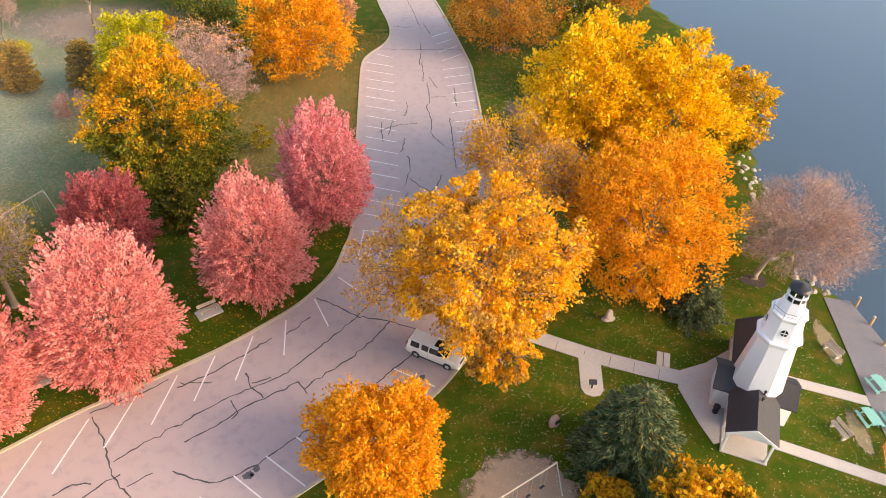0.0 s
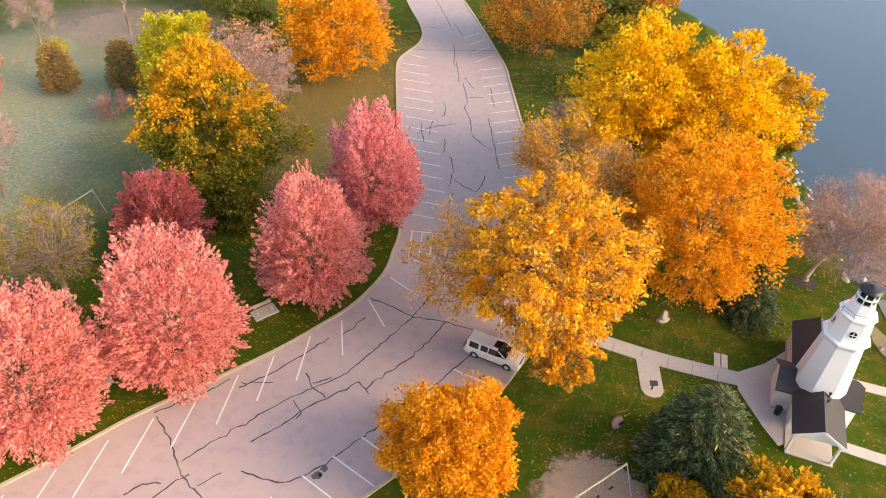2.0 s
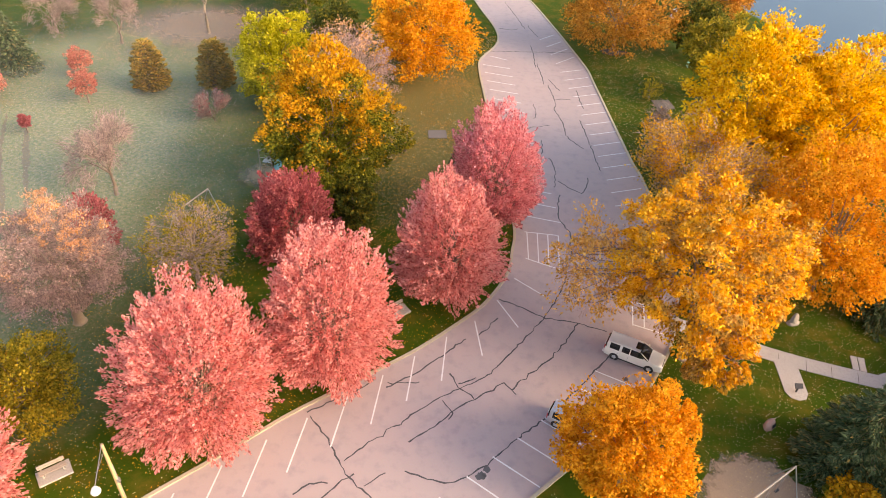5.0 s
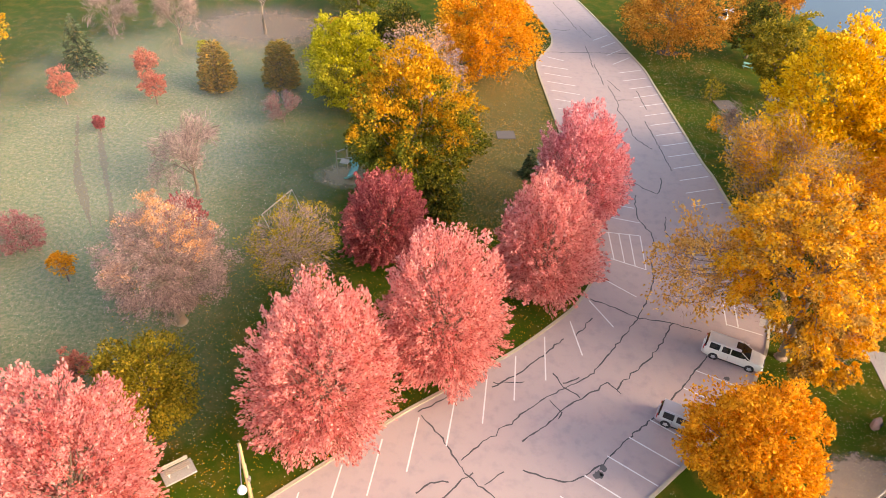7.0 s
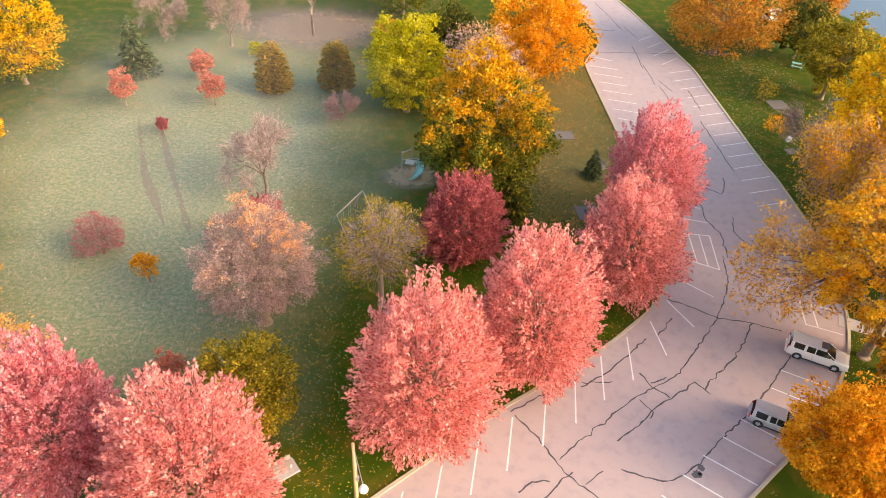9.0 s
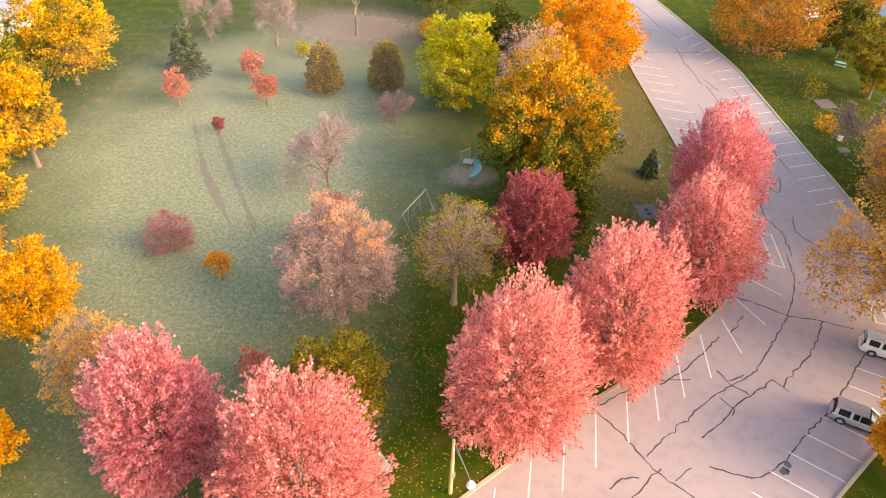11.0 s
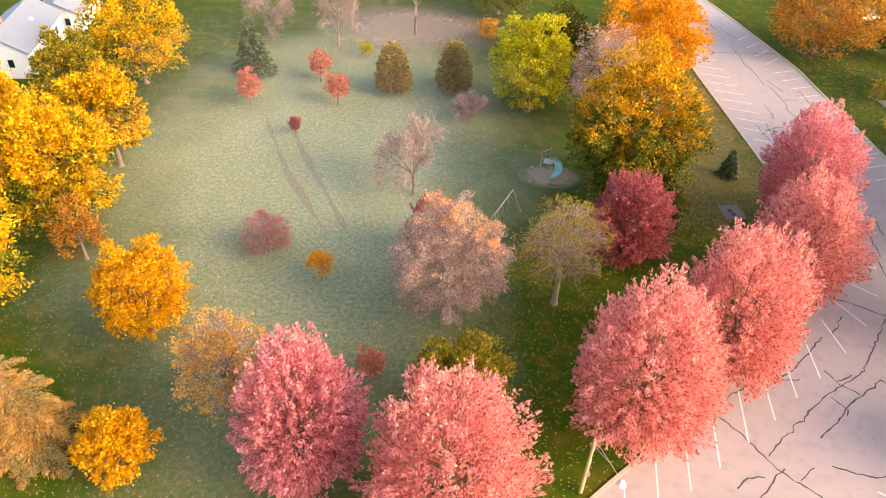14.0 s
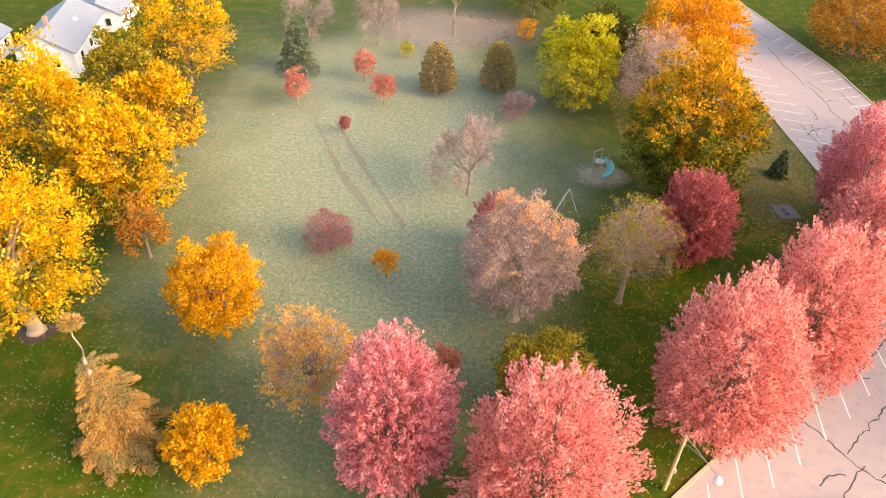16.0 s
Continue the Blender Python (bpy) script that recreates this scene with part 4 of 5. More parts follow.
crack((-12.0, 54.1), (-9.6, 53.0), (-7.3, 51.6), (-4.5, 51.1), (-1.3, 50.0))
crack((-29.1, 38.1), (-27.0, 35.4), (-25.3, 32.6), (-22.9, 30.4), (-20.5, 27.8))
crack((-22.7, 41.6), (-20.7, 43.1), (-18.7, 44.9), (-15.4, 48.3))
crack((-22.7, 42.1), (-19.7, 42.5))
crack((-20.6, 33.0), (-16.9, 32.2), (-14.2, 33.8), (-11.0, 36.8), (-7.6, 39.9), (-1.7, 46.6))
crack((-12.0, 42.9), (-11.2, 41.6))
crack((-14.4, 48.4), (-12.3, 51.2))
crack((-29.3, 30.5), (-27.8, 31.6), (-26.7, 31.5))
crack((-23.8, 31.6), (-22.2, 32.8))
crack((-29.2, 28.1), (-27.0, 30.3), (-24.8, 32.6))
crack((-29.4, 38.5), (-26.0, 40.8), (-23.9, 42.5))
crack((-4.2, 50.9), (-6.6, 47.1), (-9.5, 44.0), (-11.3, 42.1))
crack((-34.9, 26.6), (-32.7, 28.5), (-31.0, 28.9))
# the lane
crack((-7.1, 141.7), (-5.4, 134.3), (-4.1, 128.0))
crack((-3.4, 129.8), (-2.9, 127.5), (-2.0, 124.6))
crack((-3.5, 120.4), (-3.4, 116.0), (-3.5, 111.3))
crack((-3.1, 112.9), (-2.8, 109.0), (-2.6, 105.3))
crack((-2.0, 105.1), (-1.4, 98.8), (-1.8, 97.0), (-1.0, 93.0), (-0.8, 88.6), (1.1, 85.7))
crack((-1.8, 107.0), (-0.3, 103.1))
crack((-4.9, 98.2), (-4.7, 94.9), (-5.2, 93.7))
crack((-8.5, 88.6), (-6.5, 90.6), (-3.0, 91.8))
crack((-6.6, 92.5), (-7.0, 88.1))
crack((-8.3, 91.6), (-7.6, 86.5))
crack((-4.6, 87.2), (-4.9, 83.7))
crack((-3.9, 82.7), (-3.5, 79.7), (-3.9, 75.5))
crack((2.4, 103.6), (2.6, 97.4))
crack((1.7, 93.8), (2.2, 87.0), (2.6, 80.0))
crack((-10.9, 117.2), (-4.0, 117.6), (3.6, 118.2))
crack((-1.3, 100.1), (1.1, 100.4))
crack((-8.8, 127.6), (-6.4, 127.2), (-5.4, 127.9))
crack((-3.6, 73.9), (-4.1, 69.4), (-3.1, 65.7), (-3.6, 61.5))
crack((-3.2, 77.0), (-0.6, 74.6), (0.8, 78.2))
crack((1.0, 62.5), (-1.2, 66.0), (-0.6, 69.5))
stain_home = thing("oil_stains", 0, 0, 0.02, 0, "dark oil stains on a parking bay", "stain", "", "structure")
for x, y, r in ((-13.9, 33.6, 0.34), (-14.4, 32.9, 0.42), (-14.1, 33.0, 0.2), (-2.0, 41.5, 0.25), (-0.6, 43.9, 0.3)):
    rng = np.random.default_rng(int(-x * 10))
    part("stain", prism_bm([(x + r * rng.uniform(0.6, 1.3) * math.cos(a), y + r * rng.uniform(0.6, 1.3) * math.sin(a)) for a in np.linspace(0, 6.28, 15)[:-1]], 0, 0.004), OIL, stain_home)


# ---- paths, bare patches and mulch ----
def paving(name, outline, mat, label, z=0.05, category="path"):
    return tagged(part(name, prism_bm(outline, -0.05, z), mat, None, label), "", category, "", "structure")


PATH_LABEL = "pale concrete footpath to the lighthouse"
path_line = spline([(5.2, 52.0), (8.2, 50.6), (15.5, 47.5), (20.0, 46.0), (24.2, 44.8)], 1)
tagged(part("pavement", ribbon_bm(path_line, 0.9, -0.05, 0.05), CONCRETE, None, PATH_LABEL), "", "path", "", "structure")
paving("pavement", [(14.5, 47.4), (14.2, 43.2), (14.5, 42.5), (15.2, 42.2), (15.9, 42.4), (16.3, 43.0), (16.6, 46.9)], CONCRETE, "rounded concrete stub holding a plaque", 0.055)
paving("pavement", [(23.4, 43.6), (24.2, 45.8), (27.0, 46.9), (29.7, 48.7), (31.5, 47.5), (27.0, 38.0), (25.0, 37.4), (24.3, 39.5)], CONCRETE, "concrete apron at the lighthouse door", 0.06)
for line in (((32.4, 45.6), (41.6, 42.6)), ((30.4, 37.7), (39.0, 34.2))):
    tagged(part("pavement", ribbon_bm(spline(line, 1), 0.6, -0.05, 0.05), CONCRETE, None, "narrow concrete walk to the lakeside"), "", "path", "", "structure")
PIER = surface("lakeside_asphalt", (0.15, 0.148, 0.16), (0.21, 0.2, 0.212), 0.8, 0.85, 0, 0.2)
paving("pavement", [(42.6, 57.0), (45.3, 56.5), (46.2, 50), (45.6, 40), (45.0, 15), (40.8, 15), (40.6, 36), (41.0, 42)], PIER, "grey asphalt promenade along the lake", 0.07)
for k, (x, y) in enumerate(((15.0, 47.15), (17.4, 46.35), (19.6, 45.65), (21.9, 45.0), (12.4, 48.1), (9.8, 49.1))):
    bm = box_bm((x, y, 0.051, 0.035, 1.85, 0.006, pose(0, 0, 0, 0, 0, -19)), bevel=0)
    tagged(part("path_joint", bm, MULCH, None, "dark joint between path slabs"), "", "joint", "path joints", "structure")


def patch(name, x, y, rx, ry, mat, label, seed, z=0.012, points=40):
    rng = np.random.default_rng(seed)
    a = np.linspace(0, 2 * math.pi, points, endpoint=False)
    w = 1 + 0.12 * np.sin(3 * a + seed) + 0.08 * np.sin(7 * a) + rng.normal(0, 0.05, points)
    return paving(name, [(x + rx * k * math.cos(t), y + ry * k * math.sin(t)) for t, k in zip(a, w)], mat, label, z, "bare ground")


patch("play_sand", 8.0, 31.6, 5.6, 4.4, EARTH, "bare sandy earth under the swings", 3)
patch("play_sand", -40.2, 75.2, 4.8, 3.6, PALE_EARTH, "worn bare earth under the slide", 4)
patch("leafy_ground", -60, 124, 19, 12, PINK_EARTH, "pinkish bare ground under the far leafless trees", 12)
patch("mulch_ring", 35.8, 59.4, 1.5, 1.1, MULCH, "dark mulch ring round the willow", 5)
patch("mulch_ring", -98.4, 43.3, 1.9, 1.3, MULCH, "dark mulch ring round the big tree", 6)
patch("mulch_ring", 10.9, 119.3, 2.4, 1.3, MULCH, "dark bare soil under the oak", 7)
patch("shore_earth", 40.2, 50.2, 1.1, 3.6, TRODDEN, "trodden bare earth by a bench", 8)
patch("shore_earth", 38.6, 39.0, 0.9, 3.0, TRODDEN, "trodden bare earth by the promenade", 9)


def slab(x, y, turn, sx, sy, label, lid=False):
    s = thing("concrete_pad", x, y, 0, turn, label, "concrete pad", "concrete pads")
    part("slab", box_bm((0, 0, 0.05, sx, sy, 0.14), bevel=0.02), WORN, s)
    if lid:
        part("hatch", box_bm((-0.1, 0.3, 0.14, 0.5, 0.55, 0.05), bevel=0.01), BLACK_METAL, s)
        part("cover", rod_bm(((0.0, -0.5, 0.12), (0.0, -0.5, 0.16), 0.3), sides=16), BLACK_METAL, s)
    return s


slab(-18.5, 69.0, 8, 2.7, 2.9, "square concrete pad with a dark hatch", True)
slab(15.5, 100.1, 8, 2.8, 2.9, "bare square concrete pad on grass")
slab(-19.3, 87.6, 5, 2.6, 2.2, "earth-stained square pad among leaves")
slab(12.5, 86.0, 15, 1.6, 1.3, "small worn pad by the shore trees")


# ---- lighthouse ----
def ring_bm(levels, sides=8, turn=22.5, cap=True):
    """An eight-sided turned body from (radius, z) levels."""
    bm = bmesh.new()
    rows = [[bm.verts.new((r * math.cos(radians(turn) + 2 * math.pi * k / sides), r * math.sin(radians(turn) + 2 * math.pi * k / sides), z)) for k in range(sides)] for r, z in levels]
    for a, b in zip(rows, rows[1:]):
        for k in range(sides):
            m = (k + 1) % sides
            bm.faces.new((a[k], a[m], b[m], b[k]))
    if cap:
        bm.faces.new(rows[0][::-1])
        bm.faces.new(rows[-1])
    return bm


def gable_bm(x0, x1, y0, y1, eave, ridge, along="y", over=0.3, thick=0.14):
    """A gabled roof of two slabs."""
    bm = bmesh.new()
    for s in (-1, 1):
        if along == "y":
            c = (x0 + x1) / 2
            e = (x1 - x0) / 2 + over
            pts = [(c, y0 - over, ridge), (c + s * e, y0 - over, eave), (c + s * e, y1 + over, eave), (c, y1 + over, ridge)]
        else:
            c = (y0 + y1) / 2
            e = (y1 - y0) / 2 + over
            pts = [(x0 - over, c, ridge), (x0 - over, c + s * e, eave), (x1 + over, c + s * e, eave), (x1 + over, c, ridge)]
        low = [bm.verts.new(p) for p in pts]
        top = [bm.verts.new((p[0], p[1], p[2] + thick)) for p in pts]
        bm.faces.new(low)
        bm.faces.new(top)
        for k in range(4):
            m = (k + 1) % 4
            bm.faces.new((low[k], low[m], top[m], top[k]))
    bmesh.ops.recalc_face_normals(bm, faces=bm.faces[:])
    return bm


def lighthouse():
    h = thing("lighthouse", 29.4, 42.2, 0, -20.4, "white eight-sided lighthouse with black-roofed annexes", "lighthouse")
    part("plinth", box_bm((0, 0.6, 0.06, 3.9, 14.4, 0.12), bevel=0.03), CONCRETE, h)
    # nave with an open porch at the front, two side arms
    part("nave_wall", box_bm((-1.75, 1.9, 1.35, 0.2, 11.4, 2.5), (1.75, 1.9, 1.35, 0.2, 11.4, 2.5), (0, 7.5, 1.35, 3.3, 0.2, 2.5), (0, -3.7, 1.35, 3.3, 0.2, 2.5), bevel=0.01), WHITE_PAINT, h)
    part("arm_wall", box_bm((-2.5, 0, 1.35, 1.5, 3.4, 2.5), bevel=0.01), WHITE_PAINT, h)
    part("arm_wall", box_bm((2.5, 0, 1.35, 1.5, 3.4, 2.5), bevel=0.01), WHITE_PAINT, h)
    part("roof", gable_bm(-1.85, 1.85, -6.4, 7.6, 2.55, 3.9), SHINGLE, h)
    part("arm_roof", gable_bm(-3.25, -0.2, -1.7, 1.7, 2.5, 3.7, "x"), SHINGLE, h)
    part("arm_roof", gable_bm(0.2, 3.25, -1.7, 1.7, 2.5, 3.7, "x"), SHINGLE, h)
    for s in (-1, 1):
        part("porch_post", box_bm((s * 1.8, -6.3, 1.3, 0.22, 0.22, 2.5), bevel=0.015), WHITE_PAINT, h)
        part("barge_board", box_bm((s * 1.05, -6.74, 3.3, 2.5, 0.06, 0.24, pose(0, 0, 0, 0, s * 32, 0)), bevel=0.008), WHITE_PAINT, h)
    part("porch_beam", box_bm((0, -6.3, 2.62, 3.8, 0.2, 0.26), bevel=0.01), WHITE_PAINT, h)
    tri = bmesh.new()
    for y in (-6.45, -6.3):
        tri.verts.new((-1.9, y, 2.7)), tri.verts.new((1.9, y, 2.7)), tri.verts.new((0, y, 3.9))
    tri.verts.ensure_lookup_table()
    v = tri.verts
    for f in ((0, 1, 2), (5, 4, 3), (0, 3, 4, 1), (1, 4, 5, 2), (2, 5, 3, 0)):
        tri.faces.new([v[i] for i in f])
    part("gable", tri, WHITE_PAINT, h)
    door = part("door", box_bm((-0.0, -3.83, 1.15, 1.0, 0.08, 2.05), bevel=0.01), BLACK_METAL, h, "dark panelled door")
    part("door_handle", rod_bm(((0.36, -3.93, 1.05), (0.36, -3.86, 1.05), 0.035)), CHROME, door)
    # the tower
    part("tower", ring_bm([(2.35, 2.6), (2.3, 3.0), (1.7, 8.6), (1.68, 8.75)]), WHITE_PAINT, h)
    part("tower_band", ring_bm([(1.7, 8.7), (1.98, 9.1), (1.98, 9.3), (1.75, 9.35)]), WHITE_PAINT, h)
    part("watch_room", ring_bm([(1.66, 9.3), (1.4, 11.4), (1.55, 11.7), (1.55, 11.82), (1.2, 11.86)]), WHITE_PAINT, h)
    part("lantern_base", ring_bm([(1.12, 11.85), (0.88, 13.05)]), WHITE_PAINT, h)
    part("lantern_glass", ring_bm([(0.72, 13.0), (0.72, 14.2)]), GLASS, h, "dark lantern glass")
    for k in range(8):
        a = radians(22.5 + 45 * k)
        part("glazing_bar", rod_bm(((0.77 * math.cos(a), 0.77 * math.sin(a), 13.0), (0.77 * math.cos(a), 0.77 * math.sin(a), 14.25), 0.05), sides=6), WHITE_PAINT, h)
    part("glazing_ring", ring_bm([(0.77, 13.55), (0.83, 13.57), (0.83, 13.65), (0.77, 13.67)], 24, 0), WHITE_PAINT, h)
    part("lantern_roof", ring_bm([(0.88, 14.2), (0.9, 14.3), (0.74, 14.48), (0.3, 14.66), (0.1, 14.74)], 24, 0), BLACK_METAL, h, "round black lantern cap")
    # gallery rail
    rail = [(1.5 * math.cos(radians(22.5 + 45 * k)), 1.5 * math.sin(radians(22.5 + 45 * k))) for k in range(8)]
    for k in range(8):
        (a, b), (c, d) = rail[k], rail[(k + 1) % 8]
        part("rail_post", rod_bm(((a, b, 11.78), (a, b, 12.45), 0.018), sides=6), BLACK_METAL, h)
        part("rail_bar", rod_bm(((a, b, 12.44), (c, d, 12.44), 0.018), ((a, b, 12.12), (c, d, 12.12), 0.012), sides=6), BLACK_METAL, h)
    for a, z in ((-90, 10.4), (180, 10.4), (0, 10.4)):
        c, s = math.cos(radians(a)), math.sin(radians(a))
        w = part("window", rod_bm(((1.3 * c, 1.3 * s, z), (1.47 * c, 1.47 * s, z + 0.02), 0.3), sides=16), GLASS, h, "small round window with cross bars")
        part("frame", box_bm((1.48 * c, 1.48 * s, z, 0.05, 0.66, 0.06, pose(0, 0, 0, 0, 0, a)), (1.48 * c, 1.48 * s, z, 0.05, 0.06, 0.66, pose(0, 0, 0, 0, 0, a)), bevel=0), WHITE_PAINT, w)
    for x, y in ((0.35, -3.0), (0.5, -2.2)):
        part("roof_vent", rod_bm(((x, y, 3.6), (x, y, 4.1), 0.07), ((x, y, 4.1), (x, y, 4.2), 0.13)), BLACK_METAL, h)
    return h


lighthouse()
bin_ = thing("litter_bin", 26.1, 40.9, 0.06, 0, "black litter bin beside the lighthouse wall", "bin")
part("drum", rod_bm(((0, 0, 0), (0, 0, 0.85), 0.27, 0.3), sides=14), BLACK_METAL, bin_)
part("lid", rod_bm(((0, 0, 0.85), (0, 0, 1.02), 0.31, 0.12), sides=14), BLACK_METAL, bin_)


# ---- stones, plaque and benches on the lawn ----
def boulder_bm(sx, sy, sz, seed, lumps=0.22):
    bm = bmesh.new()
    bmesh.ops.create_icosphere(bm, subdivisions=3, radius=0.5)
    for v in bm.verts:
        k = 1 + lumps * noise.noise(v.co * 3 + Vector((seed, seed * 2, 0)))
        v.co = Vector((v.co.x * sx * k, v.co.y * sy * k, max(-0.25, v.co.z) * sz * k + sz * 0.25))
    return bm


st = thing("monument_stone", 18.3, 52.4, 0, 20, "upright pale memorial boulder on a stone foot", "monument")
part("boulder", boulder_bm(0.85, 0.6, 1.9, 2), GREY_STONE, st)
part("foot", boulder_bm(1.5, 0.9, 0.45, 5), GREY_STONE, st)
st = thing("monument_stone", 11.2, 39.0, 0, 35, "pink granite boulder with a small dark plaque", "monument")
part("boulder", boulder_bm(1.15, 0.8, 1.45, 7), PINK_STONE, st)
part("plaque", box_bm((0.05, -0.36, 0.62, 0.5, 0.04, 0.32, pose(0, 0, 0, -18, 0, 0)), bevel=0.008), BLACK_METAL, st)
pq = thing("plaque_stand", 15.2, 43.2, 0.055, 0, "slanted black plaque on a short post", "plaque")
part("post", box_bm((0, 0, 0.4, 0.12, 0.12, 0.8), bevel=0.01), BLACK_METAL, pq)
part("panel", box_bm((0, 0, 0.85, 0.75, 0.5, 0.05, pose(0, 0, 0, 30, 0, 0)), bevel=0.01), BLACK_METAL, pq)


def pad_bench(x, y, turn, label, pad=True):
    """A solid bench block on its concrete pad."""
    b = thing("bench", x, y, 0, turn, label, "bench", "benches of the park")
    if pad:
        part("pad", box_bm((0, 0, 0.06, 2.5, 1.5, 0.16), bevel=0.02), CONCRETE, b)
    for s in (-0.75, 0.75):
        part("leg", box_bm((s, 0.1, 0.27, 0.14, 0.5, 0.56), bevel=0.015), CONCRETE, b)
    for k in range(3):
        part("seat_slat", box_bm((0, -0.1 + 0.18 * k, 0.57, 2.0, 0.16, 0.06), bevel=0.01), OLD_WOOD, b)
    for k in range(2):
        part("back_slat", box_bm((0, 0.42 + 0.04 * k, 0.76 + 0.2 * k, 2.0, 0.05, 0.17, pose(0, 0, 0, -10, 0, 0)), bevel=0.01), OLD_WOOD, b)
    for s in (-0.75, 0.75):
        part("back_post", box_bm((s, 0.46, 0.75, 0.1, 0.06, 0.65, pose(0, 0, 0, -10, 0, 0)), bevel=0.01), OLD_WOOD, b)
    return b


pad_bench(-48.2, 31.5, 37, "weathered wooden bench on a concrete pad")
pad_bench(-22.5, 51.4, 38, "weathered bench on a concrete pad behind the maples")
pad_bench(-35.6, 41.6, 37, "weathered bench tucked between two maples")
pad_bench(39.9, 48.7, -70, "weathered wooden bench facing the lake", False)
pad_bench(36.5, 39.0, -75, "grey bench on the lakeside lawn", False)
pad_bench(-15.5, 79.6, -65, "narrow pale bench beside the young conifer", False)
twin = thing("paving_slabs", 22.8, 47.1, 0, 75, "two pale slabs with a dark gap beside the path", "paving")
for s in (-0.34, 0.34):
    part("slab", box_bm((0, s, 0.03, 1.9, 0.6, 0.12), bevel=0.02), CONCRETE, twin)


def picnic_table(x, y, turn):
    t = thing("picnic_table", x, y, 0.07, turn, "teal-painted picnic table with fixed benches", "picnic table", "picnic tables by the lake")
    for k in range(5):
        part("top_board", box_bm((-0.32 + 0.16 * k, 0, 0.75, 0.145, 2.0, 0.045), bevel=0.008), TEAL, t)
    for s in (-1, 1):
        for k in range(2):
            part("bench_board", box_bm((s * (0.68 + 0.16 * k), 0, 0.45, 0.145, 2.0, 0.045), bevel=0.008), TEAL, t)
        part("frame_beam", box_bm((0, s * 0.7, 0.4, 1.7, 0.06, 0.09), bevel=0.008), TEAL, t)
        for q in (-1, 1):
            part("leg", box_bm((q * 0.42, s * 0.7, 0.36, 0.09, 0.07, 0.86, pose(0, 0, 0, 0, -q * 28, 0)), bevel=0.008), TEAL, t)
    return t


picnic_table(42.6, 44.4, 12)
picnic_table(39.9, 40.4, 8)
picnic_table(42.1, 40.3, 8)
picnic_table(23.7, 114.4, 60)
valve = thing("utility_box", 13.1, 88.9, 0, 15, "small white utility box on the lawn", "utility box")
part("case", box_bm((0, 0, 0.3, 0.6, 0.5, 0.6), bevel=0.03), WHITE_PAINT, valve)
part("cap", box_bm((0, 0, 0.63, 0.68, 0.58, 0.06), bevel=0.02), WHITE_PAINT, valve)
for x, y in ((45.7, 55.9), (45.9, 53.0), (45.9, 50.0), (45.8, 46.8), (45.7, 43.4)):
    b = thing("mooring_post", x, y, -0.6, 0, "round wooden mooring post at the promenade's edge", "post", "mooring posts")
    part("shaft", rod_bm(((0, 0, 0), (0, 0, 1.75), 0.16, 0.15), sides=12), POLE_WOOD, b)
    part("cap", rod_bm(((0, 0, 1.75), (0, 0, 1.83), 0.17, 0.1), sides=12), CONCRETE, b)
fence = thing("barrier_fence", 0, 0, 0, 0, "orange plastic barrier fence round a work site", "barrier")
fp = [(38.2, 31.0), (38.6, 33.2), (39.2, 35.6), (39.9, 37.6), (41.8, 36.8), (44.0, 36.0)]
for (a, b), (c, d) in zip(fp, fp[1:]):
    part("post", rod_bm(((a, b, 0), (a, b, 1.25), 0.035)), ORANGE_MESH, fence)
    for z in (0.35, 0.6, 0.85, 1.1):
        part("band", rod_bm(((a, b, z), (c, d, z - 0.05), 0.04), sides=5), ORANGE_MESH, fence)

# shore rocks
rng = np.random.default_rng(9)
rock_meshes = []
for k in range(6):
    bm = boulder_bm(1.0, 0.8, 0.7, k * 3.1, 0.5)
    me = bpy.data.meshes.new("rock")
    bm.to_mesh(me)
    bm.free()
    me.materials.append(GREY_STONE if k % 2 else CONCRETE)
    rock_meshes.append(me)
riprap = thing("shore_rocks", 0, 0, 0, 0, "loose pale boulders piled along the lake's edge", "rock", "", "structure")
for k in range(170):
    y = rng.uniform(57.5, 125)
    x = float(np.interp(y, SHORE[:, 1], SHORE[:, 0])) - rng.uniform(-0.6, 2.8)
    ob = child("rock", rock_meshes[k % 6], riprap)
    s = rng.uniform(0.35, 0.95)
    ob.matrix_local = pose(x, y, -0.25 * s + (-0.25 if x > 43.5 else 0), 0, 0, rng.uniform(0, 360)) @ Matrix.Diagonal((s, s, s, 1))


# ---- play things ----
def swing_set(x, y, turn, length, height, label):
    s = thing("swing_set", x, y, 0, turn, label, "swing set", "swing sets")
    part("top_beam", rod_bm(((0, 0, height), (length, 0, height), 0.08)), OLD_WOOD, s)
    for e in (0, length):
        for q in (-1, 1):
            part("leg", rod_bm(((e, q * 1.3, 0), (e, 0, height), 0.05)), STEEL, s)
    for k in range(int(length // 1.6)):
        a = 0.9 + 1.5 * k
        seat = part("seat", box_bm((a + 0.25, 0, 0.55, 0.5, 0.2, 0.04), bevel=0.01), RUBBER, s)
        for q in (0.02, 0.48):
            part("chain", rod_bm(((a + q, 0, 0.56), (a + q, 0, height), 0.014), sides=4), STEEL, seat)
    return s


